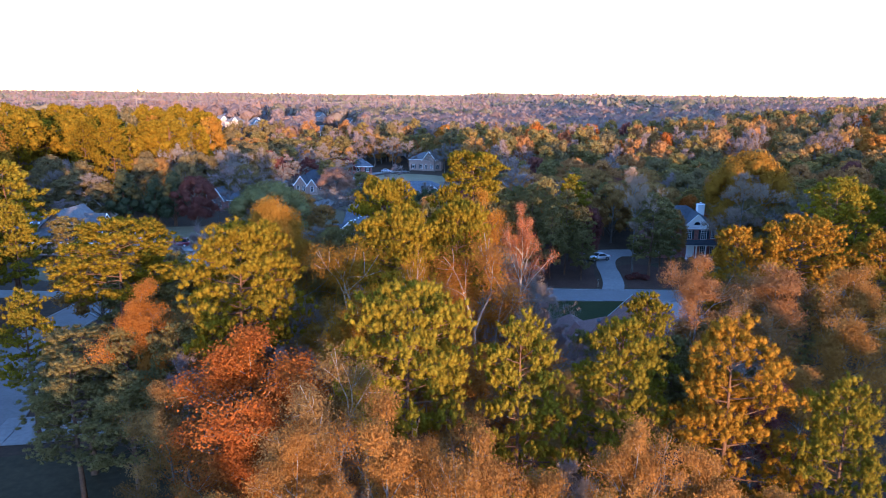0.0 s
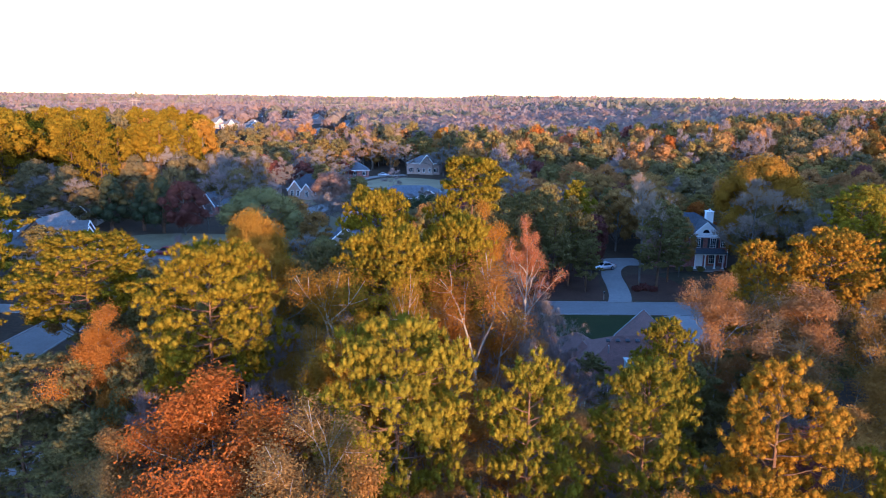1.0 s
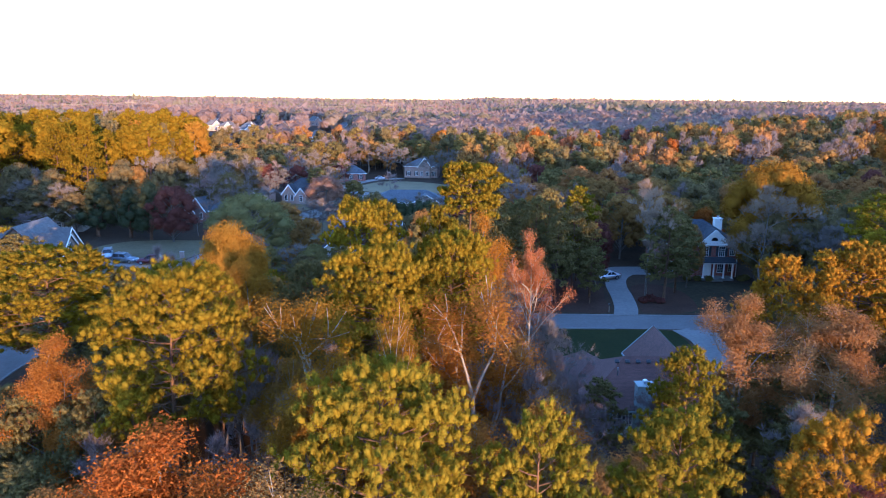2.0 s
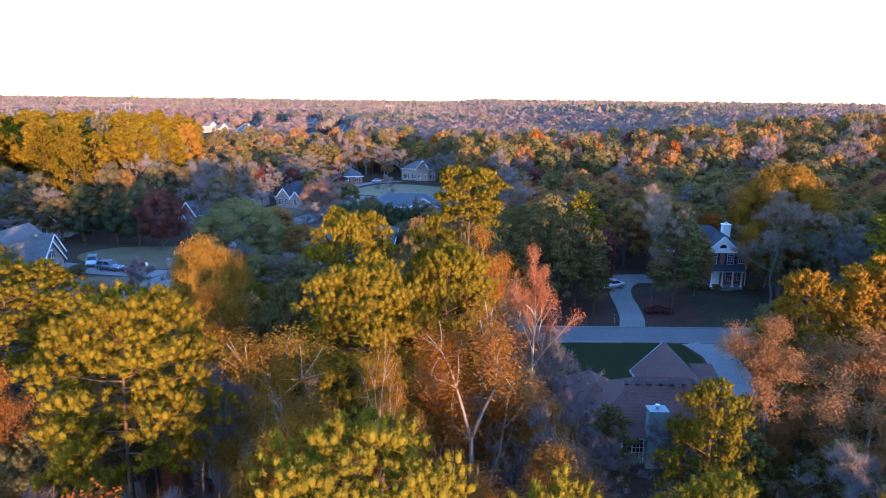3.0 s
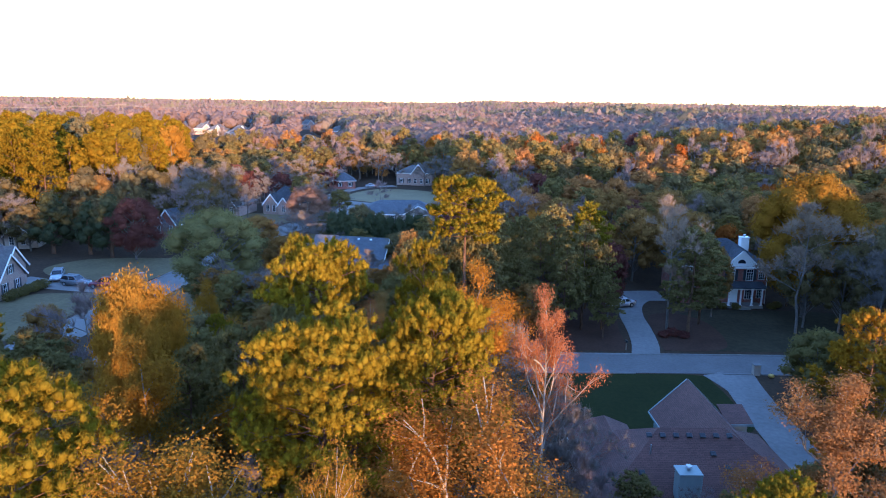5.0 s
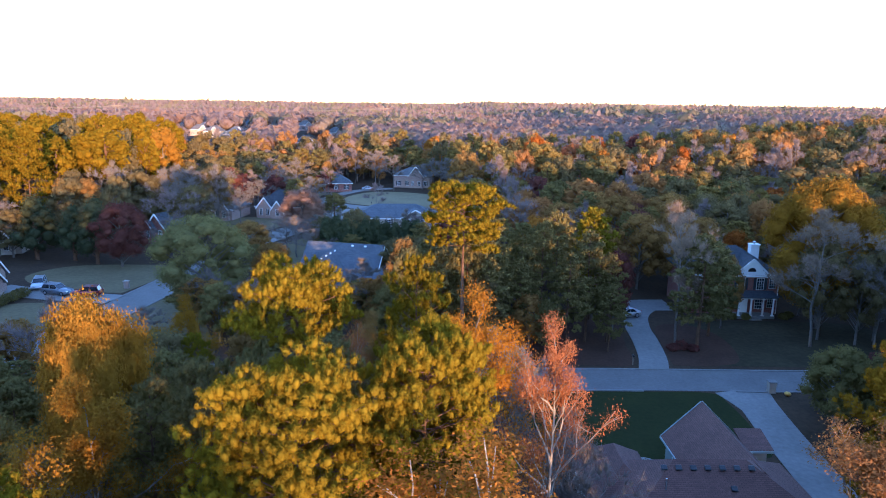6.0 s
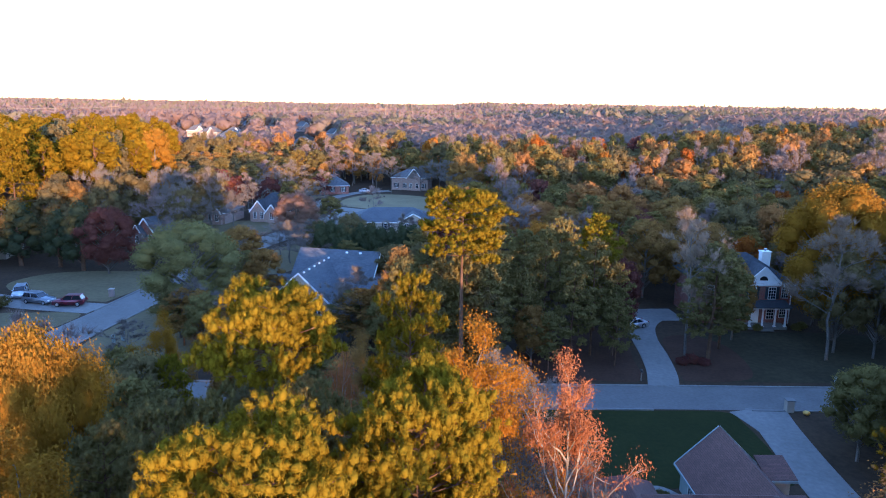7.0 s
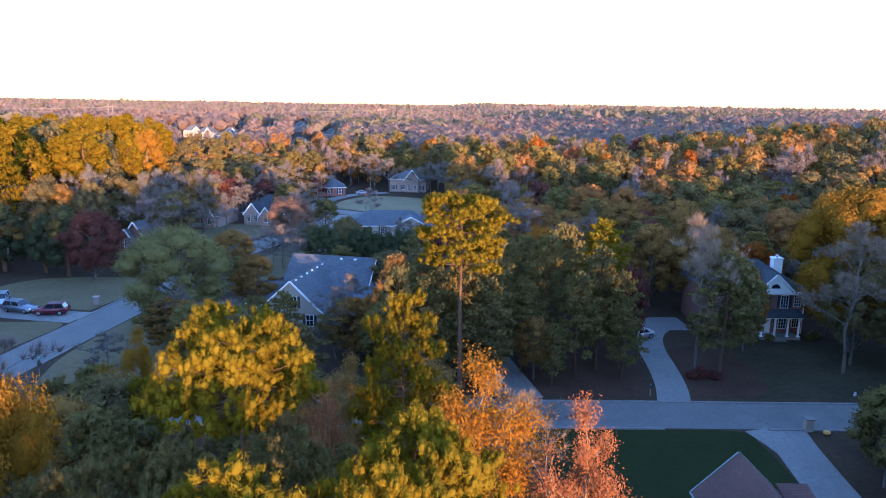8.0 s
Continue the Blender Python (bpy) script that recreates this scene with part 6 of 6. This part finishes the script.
car(-22.2, 277.6, 10, P_SILVER, "silver car parked on the long driveway", False, 4.5, 0.08)

# mailboxes and street furniture
mb = thing("mailbox", pose(39.2, 103.0, 0), "grey masonry pillar mailbox beside the driveway", "mailbox")
part("pillar", boxes((-0.38, 0.38, -0.35, 0.35, 0, 1.25, 0.02)), M_TANWALL, mb)
part("cap", boxes((-0.48, 0.48, -0.45, 0.45, 1.25, 1.37, 0.03)), M_CONCRETE, mb, "pale stone cap")
part("box_door", boxes((-0.14, 0.14, 0.35, 0.42, 0.85, 1.1, 0.02)), M_DARKMETAL, mb)


def post_mailbox(x, y, material, label):
    m = thing("mailbox", pose(x, y, 0), label, "mailbox")
    part("post", boxes((-0.06, 0.06, -0.06, 0.06, 0, 1.05)), M_POLE, m)
    bm = boxes((-0.12, 0.12, -0.28, 0.28, 1.05, 1.2))
    bmesh.ops.create_cone(bm, cap_ends=True, segments=14, radius1=0.12, radius2=0.12, depth=0.56, matrix=pose(0, 0, 1.2, 90))
    part("box", bm, material, m)
    return m


pm = thing("mailbox", pose(-49.4, 143.2, 0), "brown brick pillar mailbox on the lawn edge", "mailbox")
part("pillar", boxes((-0.35, 0.35, -0.35, 0.35, 0, 1.2, 0.02)), M_BRICK, pm)
part("cap", boxes((-0.42, 0.42, -0.42, 0.42, 1.2, 1.3, 0.02)), M_BRICK_TAN, pm)
post_mailbox(26.0, 111.0, M_DARKMETAL, "black post mailbox at the driveway end")
post_mailbox(-36.2, 190.0, M_DARKMETAL, "dark post mailbox by the side street")
post_mailbox(-17.5, 239.5, M_DARKMETAL, "dark post mailbox by the far street")

pumpkin = thing("pumpkin", pose(40.6, 102.1, 0.02), "yellow-orange pumpkin on the ground by the mailbox", "pumpkin")
bm = bmesh.new()
bmesh.ops.create_uvsphere(bm, u_segments=20, v_segments=10, radius=0.34)
for v in bm.verts:
    a = math.atan2(v.co.y, v.co.x)
    k = 1 + 0.09 * math.cos(a * 10)
    v.co = (v.co.x * k, v.co.y * k, v.co.z * 0.72 + 0.24)
part("shell", bm, plain("pumpkin_skin", (0.55, 0.30, 0.06), (0.70, 0.42, 0.10), 6, 0.5), pumpkin, smooth=True)
part("stem", boxes((-0.03, 0.03, -0.03, 0.03, 0.44, 0.58, 0.01)), M_POLE, pumpkin)

for x, y, h in ((-39.4, 121.6, 1.0), (-38.6, 122.6, 1.15)):
    u = thing("utility_pedestal", pose(x, y, 0.01), "pale grey-green utility pedestal on the corner grass", "utility box", "corner pedestals")
    part("body", boxes((-0.18, 0.18, -0.18, 0.18, 0, h, 0.03)), M_SIDING, u)
    part("lid", boxes((-0.21, 0.21, -0.21, 0.21, h, h + 0.07, 0.02)), M_SIDING, u)

sign = thing("street_sign", pose(-41.6, 113.4, 0.01), "green street-name sign with stop board on a post", "street sign")
bm = bmesh.new()
bmesh.ops.create_cone(bm, cap_ends=True, segments=8, radius1=0.04, radius2=0.04, depth=2.9, matrix=pose(0, 0, 1.45))
part("post", bm, M_METAL, sign)
M_SIGN = plain("green_sign_sheet", (0.01, 0.20, 0.15), (0.015, 0.26, 0.19), 5, 0.4)
blade = part("name_blade", boxes((-0.45, 0.45, -0.015, 0.015, 2.62, 2.84)), M_SIGN, sign, "green name blade")
part("lettering", boxes((-0.34, 0.3, -0.02, -0.016, 2.69, 2.77)), M_WHITE, blade)
blade = part("name_blade", boxes((-0.015, 0.015, -0.45, 0.45, 2.86, 3.08)), M_SIGN, sign, "green name blade")
part("lettering", boxes((-0.02, -0.016, -0.32, 0.32, 2.93, 3.01)), M_WHITE, blade)
bm = bmesh.new()
bmesh.ops.create_cone(bm, cap_ends=True, segments=8, radius1=0.38, radius2=0.38, depth=0.03, matrix=pose(0.06, 0, 2.1, 90, 22.5, 90))
part("stop_board", bm, plain("sign_back_metal", (0.10, 0.09, 0.09), (0.18, 0.17, 0.16), 5, 0.5, 0.5), sign, "octagonal board seen from behind")

hy = thing("hydrant", pose(48.6, 110.9, 0.0), "small grey fire hydrant on the verge", "hydrant")
bm = bmesh.new()
bmesh.ops.create_cone(bm, cap_ends=True, segments=12, radius1=0.13, radius2=0.12, depth=0.6, matrix=pose(0, 0, 0.3))
bmesh.ops.create_uvsphere(bm, u_segments=12, v_segments=6, radius=0.14, matrix=pose(0, 0, 0.62))
bmesh.ops.create_cone(bm, cap_ends=True, segments=10, radius1=0.06, radius2=0.06, depth=0.42, matrix=pose(0, 0, 0.45, 0, 90))
part("barrel", bm, M_METAL, hy, smooth=True)

# power line far off to one side
pylons = []
for x, y in ((-640, 745), (-345, 805), (-60, 890)):
    z = terrain(x, y)
    p = thing("power_pole", pose(x, y, z), "weathered twin-pole power line support", "power pole", "power line")
    for s in (-2.2, 2.2):
        bm = bmesh.new()
        bmesh.ops.create_cone(bm, cap_ends=True, segments=8, radius1=0.5, radius2=0.35, depth=27, matrix=pose(s, 0, 13.5))
        part("pole", bm, M_POLE, p)
    part("crossarm", boxes((-6, 6, -0.3, 0.3, 24.0, 24.7)), M_POLE, p)
    pylons.append((x, y, z + 23.8))
for off in (-5, 0, 5):
    for (ax, ay, az), (bx, by, bz) in zip(pylons, pylons[1:]):
        c = bpy.data.curves.new("wire", "CURVE")
        c.dimensions, c.bevel_depth, c.bevel_resolution = "3D", 0.09, 0
        sp = c.splines.new("POLY")
        sp.points.add(12)
        for i in range(13):
            t = i / 12
            sp.points[i].co = (ax + (bx - ax) * t + off, ay + (by - ay) * t, az + (bz - az) * t - 4.0 * 4 * t * (1 - t), 1)
        c.materials.append(M_POLE)
        tagged(new("power_wire", c), "thin sagging power wire between poles", "wire", "power line")


def shrub(x, y, r, h, material, label, seed, group=""):
    """A clipped or loose shrub: short stems with a leaf mass."""
    s = thing("shrub", pose(x, y, terrain(x, y)), label, "shrub", group)
    rng = np.random.default_rng(seed)
    d = unit(rng.normal(0, 1, (260, 3)))
    c = d * rng.uniform(0.6, 1.0, (260, 1)) * np.array([r, r, h * 0.5]) + np.array([0, 0, h * 0.52])
    V, F = leaf_arrays(rng, c, 0.08, 3, 0.13)
    ob = new("leaves", mesh_from("shrub_leaves", V, F, material))
    ob.parent = s
    V, F = limb_arrays([(np.zeros(3), p * np.array([0.8, 0.8, 0.9]), 0.03, 0.01) for p in c[:14]], 4)
    ob = new("stems", mesh_from("shrub_stems", V, F, M_BARK, True))
    ob.parent = s
    return s


for i in range(7):
    shrub(-63.9 + 0.15 * i, 129.4 + 1.35 * i, 1.05, 1.5 + 0.15 * (i % 2), M_PINE_DARK, "clipped dark green foundation shrub", 100 + i, "foundation shrubs")
for i, (x, y) in enumerate(((46.6, 128.8), (52.4, 129.2), (44.6, 129.0), (53.6, 130.0), (42.8, 129.2))):
    shrub(x + 1.5, y + 1.0, 0.7, 0.9, M_PINE_DARK, "low dark shrub before the brick house", 120 + i, "house shrubs")
for i, (x, y, r) in enumerate(((32.6, 116.2, 0.8), (33.9, 116.8, 1.0), (35.2, 116.0, 0.8), (19.0, 85.6, 0.9), (20.4, 86.0, 0.7))):
    shrub(x, y, r, r * 1.1, M_MAROON if x > 30 else M_PINE_DARK, "low reddish shrub in the straw bed" if x > 30 else "low dark shrub by the front door", 140 + i, "bed shrubs")
